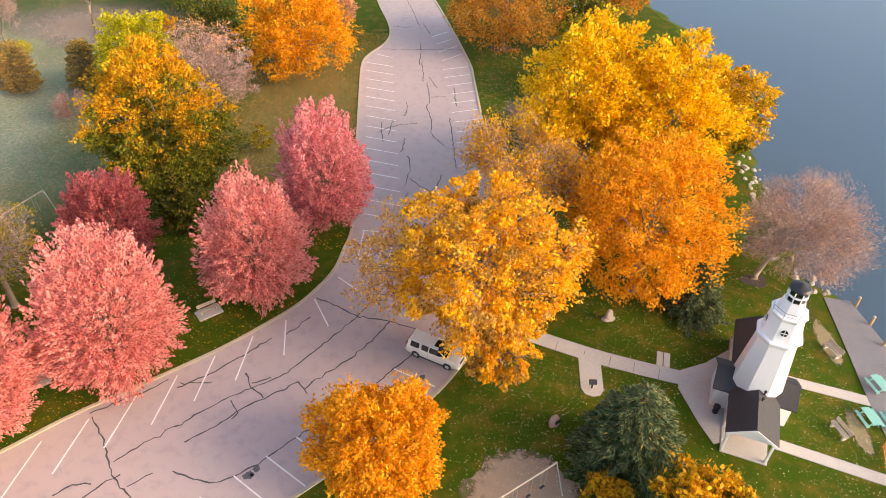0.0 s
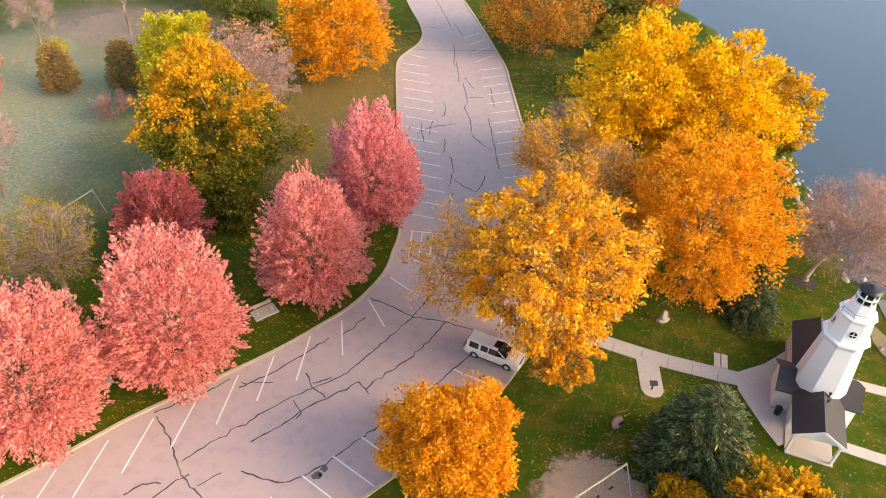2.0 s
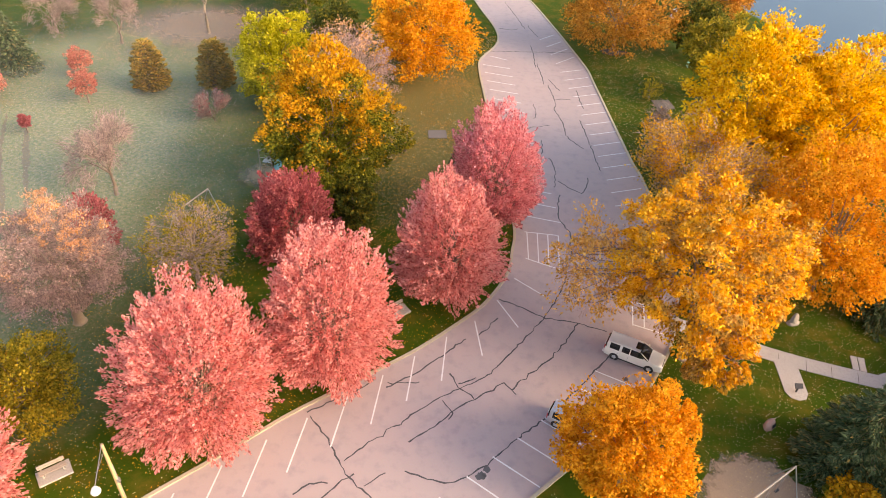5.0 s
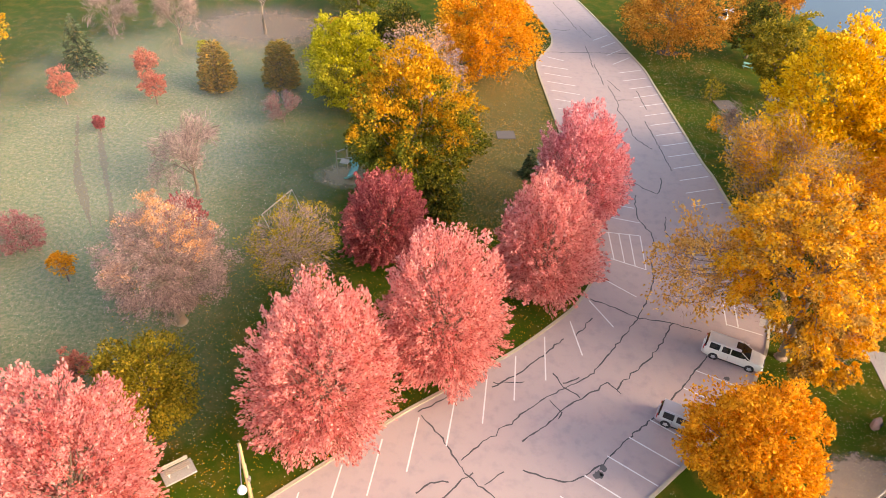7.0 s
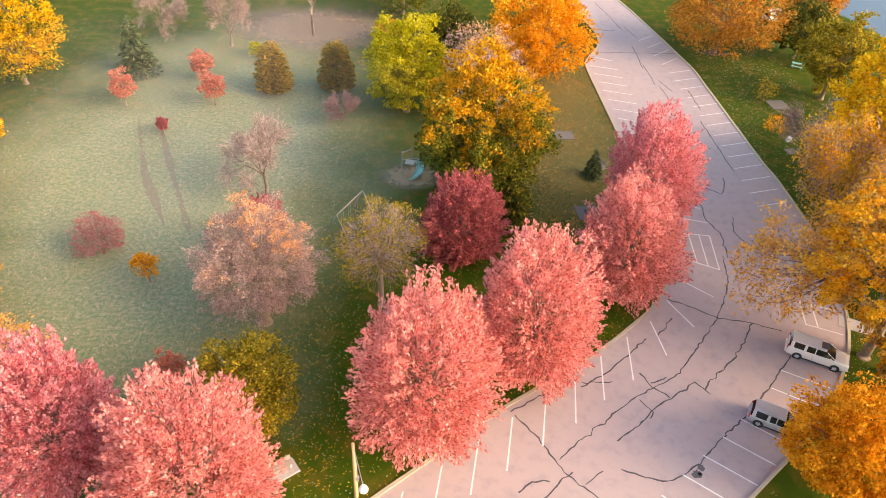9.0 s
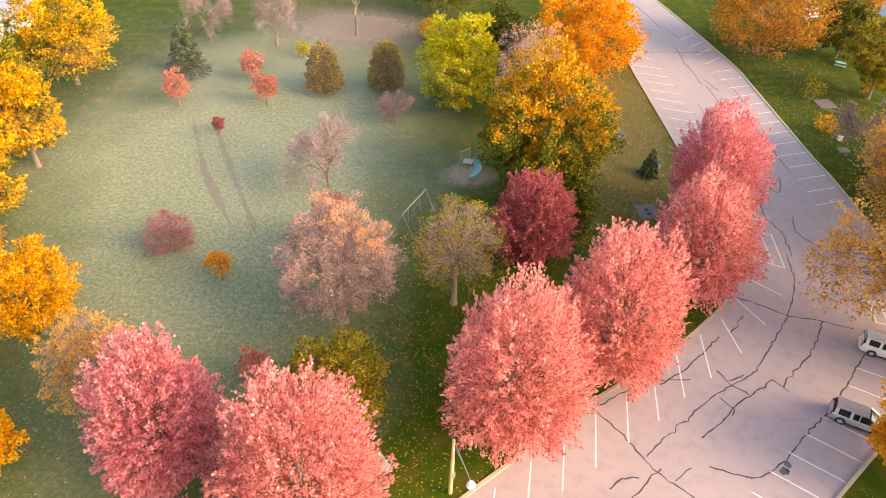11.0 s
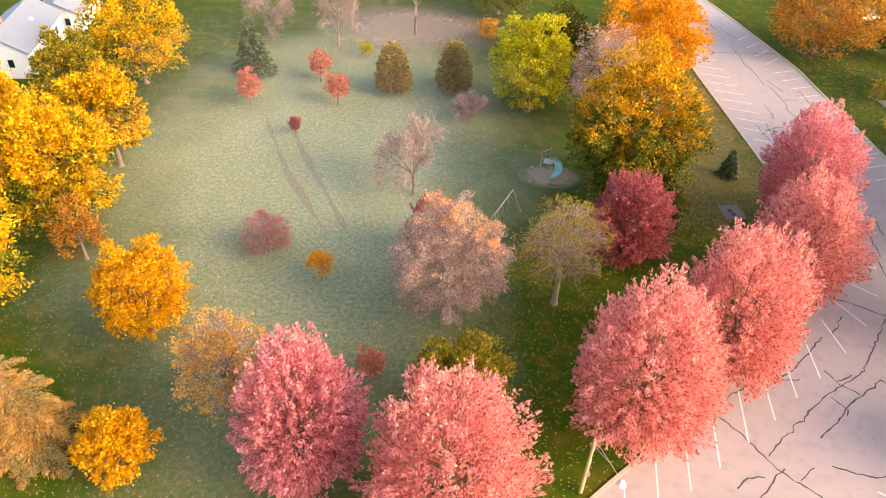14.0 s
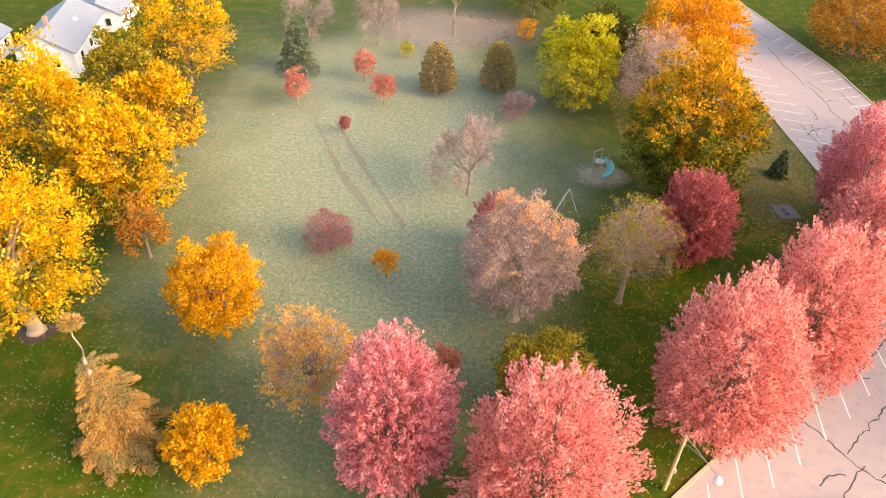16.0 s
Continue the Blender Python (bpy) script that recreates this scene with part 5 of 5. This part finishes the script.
swing_set(10.4, 33.0, -145, 6.5, 3.0, "pale timber swing set over bare earth")
swing_set(-48.0, 62.6, 65, 5.6, 2.8, "timber swing set alone on the lawn")
sl = thing("play_slide", -40.2, 75.9, 0, -10, "small teal spiral slide with pale posts", "slide")
for x, y, z in ((-1.3, -0.3, 3.4), (-0.3, 0.9, 3.4), (0.6, 0.5, 2.6)):
    part("post", rod_bm(((x, y, 0), (x, y, z), 0.08)), OLD_WOOD, sl)
part("deck", box_bm((-0.4, 0.3, 1.6, 1.2, 1.1, 0.08), bevel=0.02), STEEL, sl)
part("crossbar", rod_bm(((-1.3, -0.3, 3.2), (-0.3, 0.9, 3.2), 0.05), ((-1.3, -0.3, 2.2), (0.6, 0.5, 2.2), 0.04)), STEEL, sl)
run = []
for k in range(15):
    a = radians(100 - 15 * k)
    run.append((0.35 + 0.7 * math.cos(a), -0.35 + 0.9 * math.sin(a), 1.75 - 0.11 * k))
sbm = bmesh.new()
prev = None
for k, p in enumerate(run):
    q = Vector(run[min(k + 1, 14)]) - Vector(run[max(k - 1, 0)])
    side = Vector((q.y, -q.x, 0)).normalized()
    row = [sbm.verts.new(Vector(p) + side * w + Vector((0, 0, z))) for w, z in ((-0.42, 0.28), (-0.38, 0.0), (0.38, 0.0), (0.42, 0.28), (0.46, 0.28), (0.42, -0.05), (-0.42, -0.05), (-0.46, 0.28))]
    if prev:
        for i in range(8):
            j = (i + 1) % 8
            sbm.faces.new((prev[i], prev[j], row[j], row[i]))
    prev = row
bmesh.ops.recalc_face_normals(sbm, faces=sbm.faces[:])
part("chute", sbm, TEAL_PLASTIC, sl, "curved teal plastic chute")


# ---- lamp pole ----
lp = thing("lamp_pole", -42.0, 29.6, 0, 0, "wooden utility pole with a hanging floodlight", "lamp pole")
part("pole", rod_bm(((0, 0, -0.1), (0, 0, 6.9), 0.17, 0.12), sides=12), POLE_WOOD, lp)
part("bracket", rod_bm(((0, 0, 6.9), (1.15, -3.7, 7.5), 0.03), ((0, 0, 6.2), (0.7, -2.2, 7.2), 0.018)), STEEL, lp)
lampo = part("lamp_head", ring_bm([(0.1, 7.62), (0.22, 7.5), (0.34, 7.2), (0.32, 7.1)], 14, 0), LAMP, lp, "pale floodlight head")
lampo.matrix_local = pose(1.2, -3.85, 0)
part("conduit", rod_bm(((0.16, 0, 0), (0.16, 0, 4.5), 0.03)), STEEL, lp)
part("meter_box", box_bm((0.2, -0.05, 2.6, 0.2, 0.25, 0.45), bevel=0.01), STEEL, lp)


# ---- vehicles ----
def loft(sections):
    """A body through closed cross-sections of equal point counts."""
    bm = bmesh.new()
    rows = [[bm.verts.new(p) for p in s] for s in sections]
    for a, b in zip(rows, rows[1:]):
        for k in range(len(a)):
            m = (k + 1) % len(a)
            bm.faces.new((a[k], a[m], b[m], b[k]))
    bm.faces.new(rows[0][::-1])
    bm.faces.new(rows[-1])
    bmesh.ops.recalc_face_normals(bm, faces=bm.faces[:])
    return bm


def car_section(x, w, z0, z1, crown=0.04, tuck=0.06):
    return [(x, -w + tuck, z0), (x, -w, z0 + 0.25), (x, -w, z1 - 0.14), (x, -w + 0.07, z1 - 0.02), (x, -w * 0.4, z1 + crown), (x, w * 0.4, z1 + crown), (x, w - 0.07, z1 - 0.02), (x, w, z1 - 0.14), (x, w, z0 + 0.25), (x, w - tuck, z0)]


def cabin_section(x, w, wt, z0, z1):
    return [(x, -w, z0), (x, -wt, z1 - 0.06), (x, -wt + 0.08, z1), (x, 0, z1 + 0.03), (x, wt - 0.08, z1), (x, wt, z1 - 0.06), (x, w, z0)]


def wheel(parent, x, y, r, w=0.24):
    side = 1 if y > 0 else -1
    wh = part("wheel", rod_bm(((x, y - w / 2, r), (x, y + w / 2, r), r * 0.72), sides=18), RUBBER, parent)
    bm = bmesh.new()
    rows = []
    for k in range(20):
        a = 2 * math.pi * k / 20
        rows.append([bm.verts.new((x + q * math.cos(a), y + d, r + q * math.sin(a))) for q, d in ((r * 0.7, -w / 2), (r * 0.93, -w / 2), (r, -w / 3), (r, w / 3), (r * 0.93, w / 2), (r * 0.7, w / 2))])
    for k in range(20):
        a, b = rows[k], rows[(k + 1) % 20]
        for i in range(5):
            bm.faces.new((a[i], b[i], b[i + 1], a[i + 1]))
    bmesh.ops.recalc_face_normals(bm, faces=bm.faces[:])
    part("tyre", bm, RUBBER, wh)
    spokes = [((x, y + side * (w / 2 + 0.005), r), (x + r * 0.66 * math.cos(a), y + side * (w / 2 - 0.01), r + r * 0.66 * math.sin(a)), 0.05, 0.035) for a in np.linspace(0, 2 * math.pi, 6)[:-1]]
    part("rim", rod_bm(*spokes, ((x, y + side * (w / 2 - 0.03), r), (x, y + side * (w / 2 + 0.004), r), r * 0.52), sides=14), SILVER_COAT, wh)
    return wh


def estate_car(name, x, y, turn, L, W, H, belt, paint, label, hood=0.29, rack=True):
    """A long car with an upright tail: hood in front, cabin to the rear end."""
    c = thing(name, x, y, 0.02, turn, label, "car", "parked cars")
    h, w = L / 2, W / 2
    xs = [(-h, w * 0.86, 0.42, belt - 0.12), (-h + 0.12, w * 0.97, 0.32, belt - 0.02), (-h + 0.6, w, 0.28, belt), (-0.3, w, 0.27, belt), (h * (1 - hood * 2), w, 0.27, belt - 0.02), (h * (1 - hood * 2) + 0.25, w * 0.98, 0.27, belt - 0.06), (h - 0.5, w * 0.95, 0.28, belt - 0.16), (h - 0.12, w * 0.88, 0.32, belt - 0.28), (h, w * 0.72, 0.42, belt - 0.42)]
    body = part("body", loft([car_section(*s) for s in xs]), paint, c, "", True)
    bv = body.modifiers.new("edge", "EDGE_SPLIT")
    bv.split_angle = radians(38)
    x0, x1 = -h + 0.06, h * (1 - hood * 2) + 0.45
    part("window_band", loft([cabin_section(x0, w * 0.9, w * 0.72, belt - 0.05, H - 0.3), cabin_section(x0 + 0.28, w * 0.95, w * 0.78, belt - 0.05, H - 0.05), cabin_section(x1 - 1.05, w * 0.95, w * 0.78, belt - 0.05, H - 0.03), cabin_section(x1 - 0.78, w * 0.94, w * 0.76, belt - 0.05, H - 0.1), cabin_section(x1, w * 0.9, w * 0.84, belt - 0.08, belt - 0.02)]), GLASS, c, "tinted side windows and windscreen")
    part("roof", box_bm(((x0 + 0.2 + x1 - 0.95) / 2, 0, H - 0.005, x1 - 1.1 - x0, W * 0.8, 0.09), bevel=0.035), paint, c)
    for s in (-1, 1):
        for px, pw in ((x0 + 0.3, 0.3), (x0 + 1.5, 0.24), ((x0 + x1) / 2 + 0.3, 0.09)):
            part("pillar", box_bm((px, s * w * 0.885, (belt + H) / 2 - 0.02, pw, 0.05, H - belt + 0.02, pose(0, 0, 0, s * 20 * 1.0, 0, 0)), bevel=0.01), paint, c)
        part("windscreen_pillar", rod_bm(((x1 - 0.02, s * w * 0.87, belt - 0.02), (x1 - 0.85, s * w * 0.77, H - 0.05), 0.045), sides=6), paint, c)
        part("wing_mirror", box_bm((x1 - 0.42, s * (w + 0.1), belt + 0.08, 0.16, 0.22, 0.16), bevel=0.03), paint, c)
        part("headlight", box_bm((h - 0.18, s * w * 0.74, belt - 0.36, 0.3, 0.34, 0.16), bevel=0.04), LAMP, c)
        part("tail_light", box_bm((-h + 0.05, s * w * 0.84, belt - 0.18, 0.12, 0.16, 0.5), bevel=0.02), TAIL, c)
        part("door_line", box_bm((x0 + 1.3, s * (w + 0.001), 0.72, 0.015, 0.012, 0.62), (x0 + 2.3, s * (w + 0.001), 0.72, 0.015, 0.012, 0.62), bevel=0), BLACK_METAL, c)
        part("sill", box_bm((0, s * w * 0.97, 0.32, L * 0.52, 0.12, 0.1), bevel=0.02), BLACK_METAL, c)
        if rack:
            part("roof_rail", rod_bm(((x0 + 0.4, s * w * 0.66, H + 0.08), (x1 - 1.3, s * w * 0.66, H + 0.08), 0.022), sides=6), CHROME, c)
        for wx in (-L * 0.3, L * 0.3):
            wheel(c, wx, s * (w - 0.1), 0.37)
            arch = ring_bm([(0.44, -0.02), (0.44, 0.02)], 20, 0)
            ob = part("wheel_arch", arch, BLACK_METAL, c)
            ob.matrix_local = pose(wx, s * (w - 0.005), 0.38, 90, 0, 0)
    part("front_bumper", box_bm((h - 0.04, 0, 0.45, 0.18, W * 0.84, 0.22), bevel=0.05), paint, c)
    part("grille", box_bm((h - 0.03, 0, belt - 0.42, 0.1, W * 0.5, 0.2), bevel=0.02), BLACK_METAL, c)
    part("rear_bumper", box_bm((-h + 0.0, 0, 0.5, 0.2, W * 0.9, 0.2), bevel=0.05), paint, c)
    part("number_plate", box_bm((-h - 0.06, 0, 0.82, 0.02, 0.42, 0.14), bevel=0), LAMP, c)
    return c


suv = estate_car("large_suv", 0.6, 46.5, -26, 5.6, 2.0, 1.88, 1.31, WHITE_COAT, "long pearl-white suv parked under the yellow tree", hood=0.32)
part("sunroof", box_bm((0.35, 0, 1.935, 0.7, 0.95, 0.02), bevel=0.01), GLASS, suv, "open dark sunroof")
estate_car("silver_car", -6.15, 38.2, -27, 4.7, 1.85, 1.68, 1.08, SILVER_COAT, "silver crossover parked beside the orange tree")


def pickup(x, y, turn):
    c = thing("pickup_truck", x, y, 0.02, turn, "black pickup truck with red tail lights lit", "pickup truck")
    L, W, belt, H = 5.5, 1.95, 1.12, 1.82
    h, w = L / 2, W / 2
    xs = [(-h + 2.05, w, 0.38, belt), (-0.3, w, 0.36, belt), (1.2, w, 0.36, belt), (h - 0.6, w * 0.97, 0.36, belt - 0.06), (h - 0.1, w * 0.92, 0.42, belt - 0.14), (h, w * 0.82, 0.5, belt - 0.28)]
    part("body", loft([car_section(*s) for s in xs]), BLACK_COAT, c)
    part("cargo_bed", box_bm((-h + 1.02, 0, 0.58, 2.04, W * 0.98, 0.16), (-h + 1.02, w - 0.06, 0.86, 2.04, 0.12, 0.5), (-h + 1.02, -w + 0.06, 0.86, 2.04, 0.12, 0.5), (-h + 2.0, 0, 0.86, 0.08, W - 0.24, 0.5), bevel=0.015), BLACK_COAT, c)
    part("tailgate", box_bm((-h + 0.03, 0, 0.86, 0.08, W - 0.26, 0.52), bevel=0.015), BLACK_COAT, c)
    part("toolbox", box_bm((-h + 0.95, 0.1, 0.72, 0.5, 0.2, 0.12), bevel=0.01), CHROME, c)
    part("window_band", loft([cabin_section(-h + 2.08, w * 0.9, w * 0.76, belt - 0.05, H - 0.2), cabin_section(-h + 2.25, w * 0.92, w * 0.77, belt - 0.05, H - 0.04), cabin_section(0.65, w * 0.92, w * 0.77, belt - 0.05, H - 0.03), cabin_section(1.5, w * 0.9, w * 0.82, belt - 0.06, belt + 0.0)]), GLASS, c)
    part("roof", box_bm((-0.0, 0, H - 0.005, 1.3, W * 0.76, 0.06), bevel=0.025), BLACK_COAT, c)
    part("brake_light", box_bm((-h + 2.2, 0, H - 0.06, 0.06, 0.3, 0.06), bevel=0.01), TAIL_LIT, c, "lit red brake light")
    for s in (-1, 1):
        part("tail_light", box_bm((-h + 0.02, s * (w - 0.1), 0.9, 0.1, 0.18, 0.4), bevel=0.015), TAIL_LIT, c, "lit red tail light")
        part("headlight", box_bm((h - 0.1, s * w * 0.76, 0.86, 0.2, 0.32, 0.2), bevel=0.03), LAMP, c)
        part("wing_mirror", box_bm((1.05, s * (w + 0.12), belt + 0.1, 0.14, 0.24, 0.18), bevel=0.03), BLACK_COAT, c)
        for wx in (-1.65, 1.75):
            wheel(c, wx, s * (w - 0.1), 0.39)
    part("rear_bumper", box_bm((-h - 0.05, 0, 0.52, 0.18, W * 0.95, 0.2), bevel=0.04), CHROME, c)
    part("number_plate", box_bm((-h - 0.15, 0, 0.62, 0.02, 0.34, 0.15), bevel=0), LAMP, c)
    part("front_bumper", box_bm((h - 0.02, 0, 0.52, 0.16, W * 0.9, 0.22), bevel=0.04), CHROME, c)
    return c


TAIL_LIT = coat("lit_red_lamp", (0.6, 0.03, 0.03), 0.0)
TAIL_LIT.node_tree.nodes["Principled BSDF"].inputs["Emission Color"].default_value = (1, 0.08, 0.1, 1)
TAIL_LIT.node_tree.nodes["Principled BSDF"].inputs["Emission Strength"].default_value = 1.5
pickup(-28.2, 26.6, 40)


# ---- houses beyond the field ----
def house(x, y, turn, w, d, wall, ridge, label):
    o = thing("house", x, y, 0, turn, label, "house", "houses beyond the park")
    part("wall", box_bm((0, 0, wall / 2, w, d, wall), bevel=0.02), SIDING, o)
    tri = bmesh.new()
    for xx in (-w / 2 + 0.02, w / 2 - 0.02):
        for yy, z in ((-d / 2, wall), (d / 2, wall), (0, ridge)):
            tri.verts.new((xx, yy, z))
    tri.verts.ensure_lookup_table()
    v = tri.verts
    for f in ((0, 2, 1), (3, 4, 5), (0, 1, 4, 3), (1, 2, 5, 4), (2, 0, 3, 5)):
        tri.faces.new([v[i] for i in f])
    part("gable", tri, SIDING, o)
    roof = part("roof", gable_bm(-w / 2, w / 2, -d / 2, d / 2, wall - 0.05, ridge + 0.1, "x", 0.4, 0.16), GREY_ROOF, o)
    part("skylight", box_bm((w * 0.1, -d * 0.26, wall + (ridge - wall) * 0.5 + 0.24, 1.0, 0.6, 0.08, pose(0, 0, 0, math.degrees(math.atan2(ridge - wall, d / 2)), 0, 0)), bevel=0.01), LAMP, roof)
    part("chimney", box_bm((-w * 0.2, 0.4, ridge + 0.5, 0.6, 0.6, 1.4), bevel=0.02), PINK_STONE, roof)
    for k in range(3):
        for s in (-1, 1):
            win = part("window", box_bm((-w * 0.3 + w * 0.3 * k, s * (d / 2 + 0.02), wall * 0.6, 0.9, 0.06, 1.2), bevel=0.005), GLASS, o)
            part("frame", box_bm((-w * 0.3 + w * 0.3 * k, s * (d / 2 + 0.05), wall * 0.6 + 0.63, 1.06, 0.05, 0.08), (-w * 0.3 + w * 0.3 * k, s * (d / 2 + 0.05), wall * 0.6 - 0.63, 1.1, 0.08, 0.08), bevel=0), SIDING, win)
    for s in (-1, 1):
        for yy in (0.9, -1.4):
            win = part("window", box_bm((s * (w / 2 + 0.02), yy, wall * 0.6, 0.06, 0.8, 1.2), bevel=0.005), GLASS, o)
            part("sill", box_bm((s * (w / 2 + 0.05), yy, wall * 0.6 - 0.65, 0.1, 1.0, 0.08), bevel=0), SIDING, win)
    return o


house(-121.4, 103.2, 98, 16, 8.2, 4.0, 6.5, "white-sided house with a grey shingle roof")
house(-120.6, 118.6, 98, 11, 7.5, 3.0, 4.9, "grey-roofed house wing among the trees")
house(-134.6, 100.6, 92, 9, 8, 3.0, 5.4, "pale house beyond the first one")
van = estate_car("white_van", 27.5, 136.5, 20, 5.2, 2.0, 2.1, 1.2, WHITE_COAT, "white van parked beyond the brown oak", rack=False)


# ---- fallen leaves ----
def litter(name, n, x0, x1, y0, y1, mat, label, seed, size=0.09):
    rng = np.random.default_rng(seed)
    p = np.stack([rng.uniform(x0, x1, n), rng.uniform(y0, y1, n), np.full(n, 0.05)], 1)
    keep = np.array([noise.noise(Vector((q[0] * 0.12, q[1] * 0.12, seed))) + 0.35 * noise.noise(Vector((q[0] * 0.6, q[1] * 0.6, 3))) > rng.uniform(-0.75, 0.3) for q in p])
    lx = np.interp(p[:, 1], LEFT_KERB[::-1, 1], LEFT_KERB[::-1, 0])
    rx = np.interp(p[:, 1], RIGHT_KERB[::-1, 1], RIGHT_KERB[::-1, 0])
    p = p[keep & ((p[:, 0] < lx - 0.3) | (p[:, 0] > rx + 0.3)) & (p[:, 0] < 40)]
    flat = rng.normal(0, 1, (len(p), 3)) * (1, 1, 0.05)
    me = leaf_mesh(name, p, flat, size, mat, rng, 1.3, 0.0)
    co = np.empty(len(me.vertices) * 3, np.float32)
    me.vertices.foreach_get("co", co)
    co[2::3] = 0.03 + 0.25 * (co[2::3] - 0.05).clip(-0.1, 0.1)
    me.vertices.foreach_set("co", co)
    ob = new(name, me)
    return tagged(ob, label, "leaves", "", "stuff")


PALE_LEAF = leaf("pale_fallen_leaf", [(0, (0.4, 0.26, 0.1)), (0.5, (0.5, 0.38, 0.18)), (1, (0.68, 0.58, 0.38))], 0.0)
litter("fallen_leaves", 30000, -110, -8, 20, 120, PALE_LEAF, "pale fallen leaves scattered over the lawn", 1)
litter("fallen_leaves", 15000, 2, 41, 24, 62, PALE_LEAF, "pale fallen leaves on the lighthouse lawn", 2, 0.085)
litter("fallen_leaves", 30000, -36, -8, 62, 124, BROWN_OAK, "brown leaves thick under the oaks", 3, 0.13)
litter("fallen_leaves", 22000, -36, -8, 66, 126, PALE_LEAF, "straw-pale leaves along the lane's verge", 7, 0.11)
litter("fallen_leaves", 9000, 6, 22, 66, 122, PALE_LEAF, "straw-pale leaves on the verge towards the lake", 8, 0.11)
litter("fallen_leaves", 9000, -60, -14, 24, 60, ORANGE, "orange and pink leaves under the maples", 4, 0.1)

litter("fallen_leaves", 22000, -76, -38, 106, 140, PEACH, "pinkish leaf litter at the back of the field", 5, 0.1)
for points in (((-76.6, 87), (-75.2, 84.0), (-71.3, 75.5), (-67.7, 68.1), (-64.6, 61.5)), ((-79.8, 88), (-78.4, 84.5), (-74.0, 73.9), (-70.4, 67.3), (-67.3, 61.9))):
    line = spline(points, 0.4)
    rng = np.random.default_rng(int(-points[0][0]))
    run_ = np.linspace(0, 1, len(line))
    wide_ = np.clip(0.26 + 0.3 * np.sin(run_ * 9 + points[0][0]) * run_ + 0.25 * run_ + rng.normal(0, 0.1, len(line)), 0.04, 0.8) * np.sin(np.clip(run_ * 1.02, 0, 1) * math.pi) ** 0.4
    bm = ribbon_bm(line + rng.normal(0, 0.05, line.shape), wide_, -0.02, 0.012)
    tagged(part("wheel_track", bm, WORN_GRASS, None, "worn brown wheel track across the lawn"), "", "track", "wheel tracks", "structure")

SPECK = leaf("bleached_fallen_leaf", [(0, (0.45, 0.36, 0.22)), (0.5, (0.6, 0.5, 0.34)), (1, (0.74, 0.66, 0.5))], 0.0)
litter("fallen_leaves", 15000, -98, -44, 22, 112, SPECK, "bleached leaves strewn over the haze-paled field", 6, 0.085)


# ---- low mist over the field ----
def mist_material(seed, most):
    m, n, l, p = material("thin_mist")
    p.inputs["Base Color"].default_value = (0.82, 0.8, 0.76, 1)
    p.inputs["Roughness"].default_value = 1.0
    p.inputs["Specular IOR Level"].default_value = 0.0
    tc = n.new("ShaderNodeTexCoord")
    gr = n.new("ShaderNodeTexGradient")
    gr.gradient_type = "SPHERICAL"
    l.new(tc.outputs["Object"], gr.inputs["Vector"])
    mp = n.new("ShaderNodeMapping")
    mp.inputs["Scale"].default_value = (3.2, 1.3, 1)
    mp.inputs["Location"].default_value = (seed, seed * 2, 0)
    l.new(tc.outputs["Object"], mp.inputs["Vector"])
    t = n.new("ShaderNodeTexNoise")
    t.inputs["Scale"].default_value, t.inputs["Detail"].default_value = 1.3, 5
    l.new(mp.outputs[0], t.inputs["Vector"])
    r = ramp_node(n, [(0.3, (0.25, 0.25, 0.25)), (0.7, (1, 1, 1))])
    l.new(t.outputs["Fac"], r.inputs["Fac"])
    g = ramp_node(n, [(0.0, (0, 0, 0)), (0.55, (1, 1, 1))])
    g.color_ramp.interpolation = "EASE"
    l.new(gr.outputs["Fac"], g.inputs["Fac"])
    mu = n.new("ShaderNodeMath")
    mu.operation = "MULTIPLY"
    l.new(r.outputs["Color"], mu.inputs[0])
    l.new(g.outputs["Color"], mu.inputs[1])
    m2 = n.new("ShaderNodeMath")
    m2.operation = "MULTIPLY"
    m2.inputs[1].default_value = most
    l.new(mu.outputs[0], m2.inputs[0])
    l.new(m2.outputs[0], p.inputs["Alpha"])
    return m


for k, (z, most) in enumerate(((1.0, 0.085), (9.4, 0.03))):
    bm = bmesh.new()
    bmesh.ops.create_grid(bm, x_segments=24, y_segments=24, size=1.0)
    for v in bm.verts:
        v.co.z = 0.35 * noise.noise(Vector((v.co.x * 3, v.co.y * 3, k)))
    ob = part("mist", bm, mist_material(k * 1.7, most), None, "thin pale morning mist hanging low over the field", True)
    ob.matrix_world = pose(-70, 86 + 2 * k, z) @ Matrix.Diagonal((40 - 6 * k, 56 - 8 * k, 1, 1))
    ob.visible_shadow = False
    tagged(ob, "", "mist", "layers of mist", "stuff")
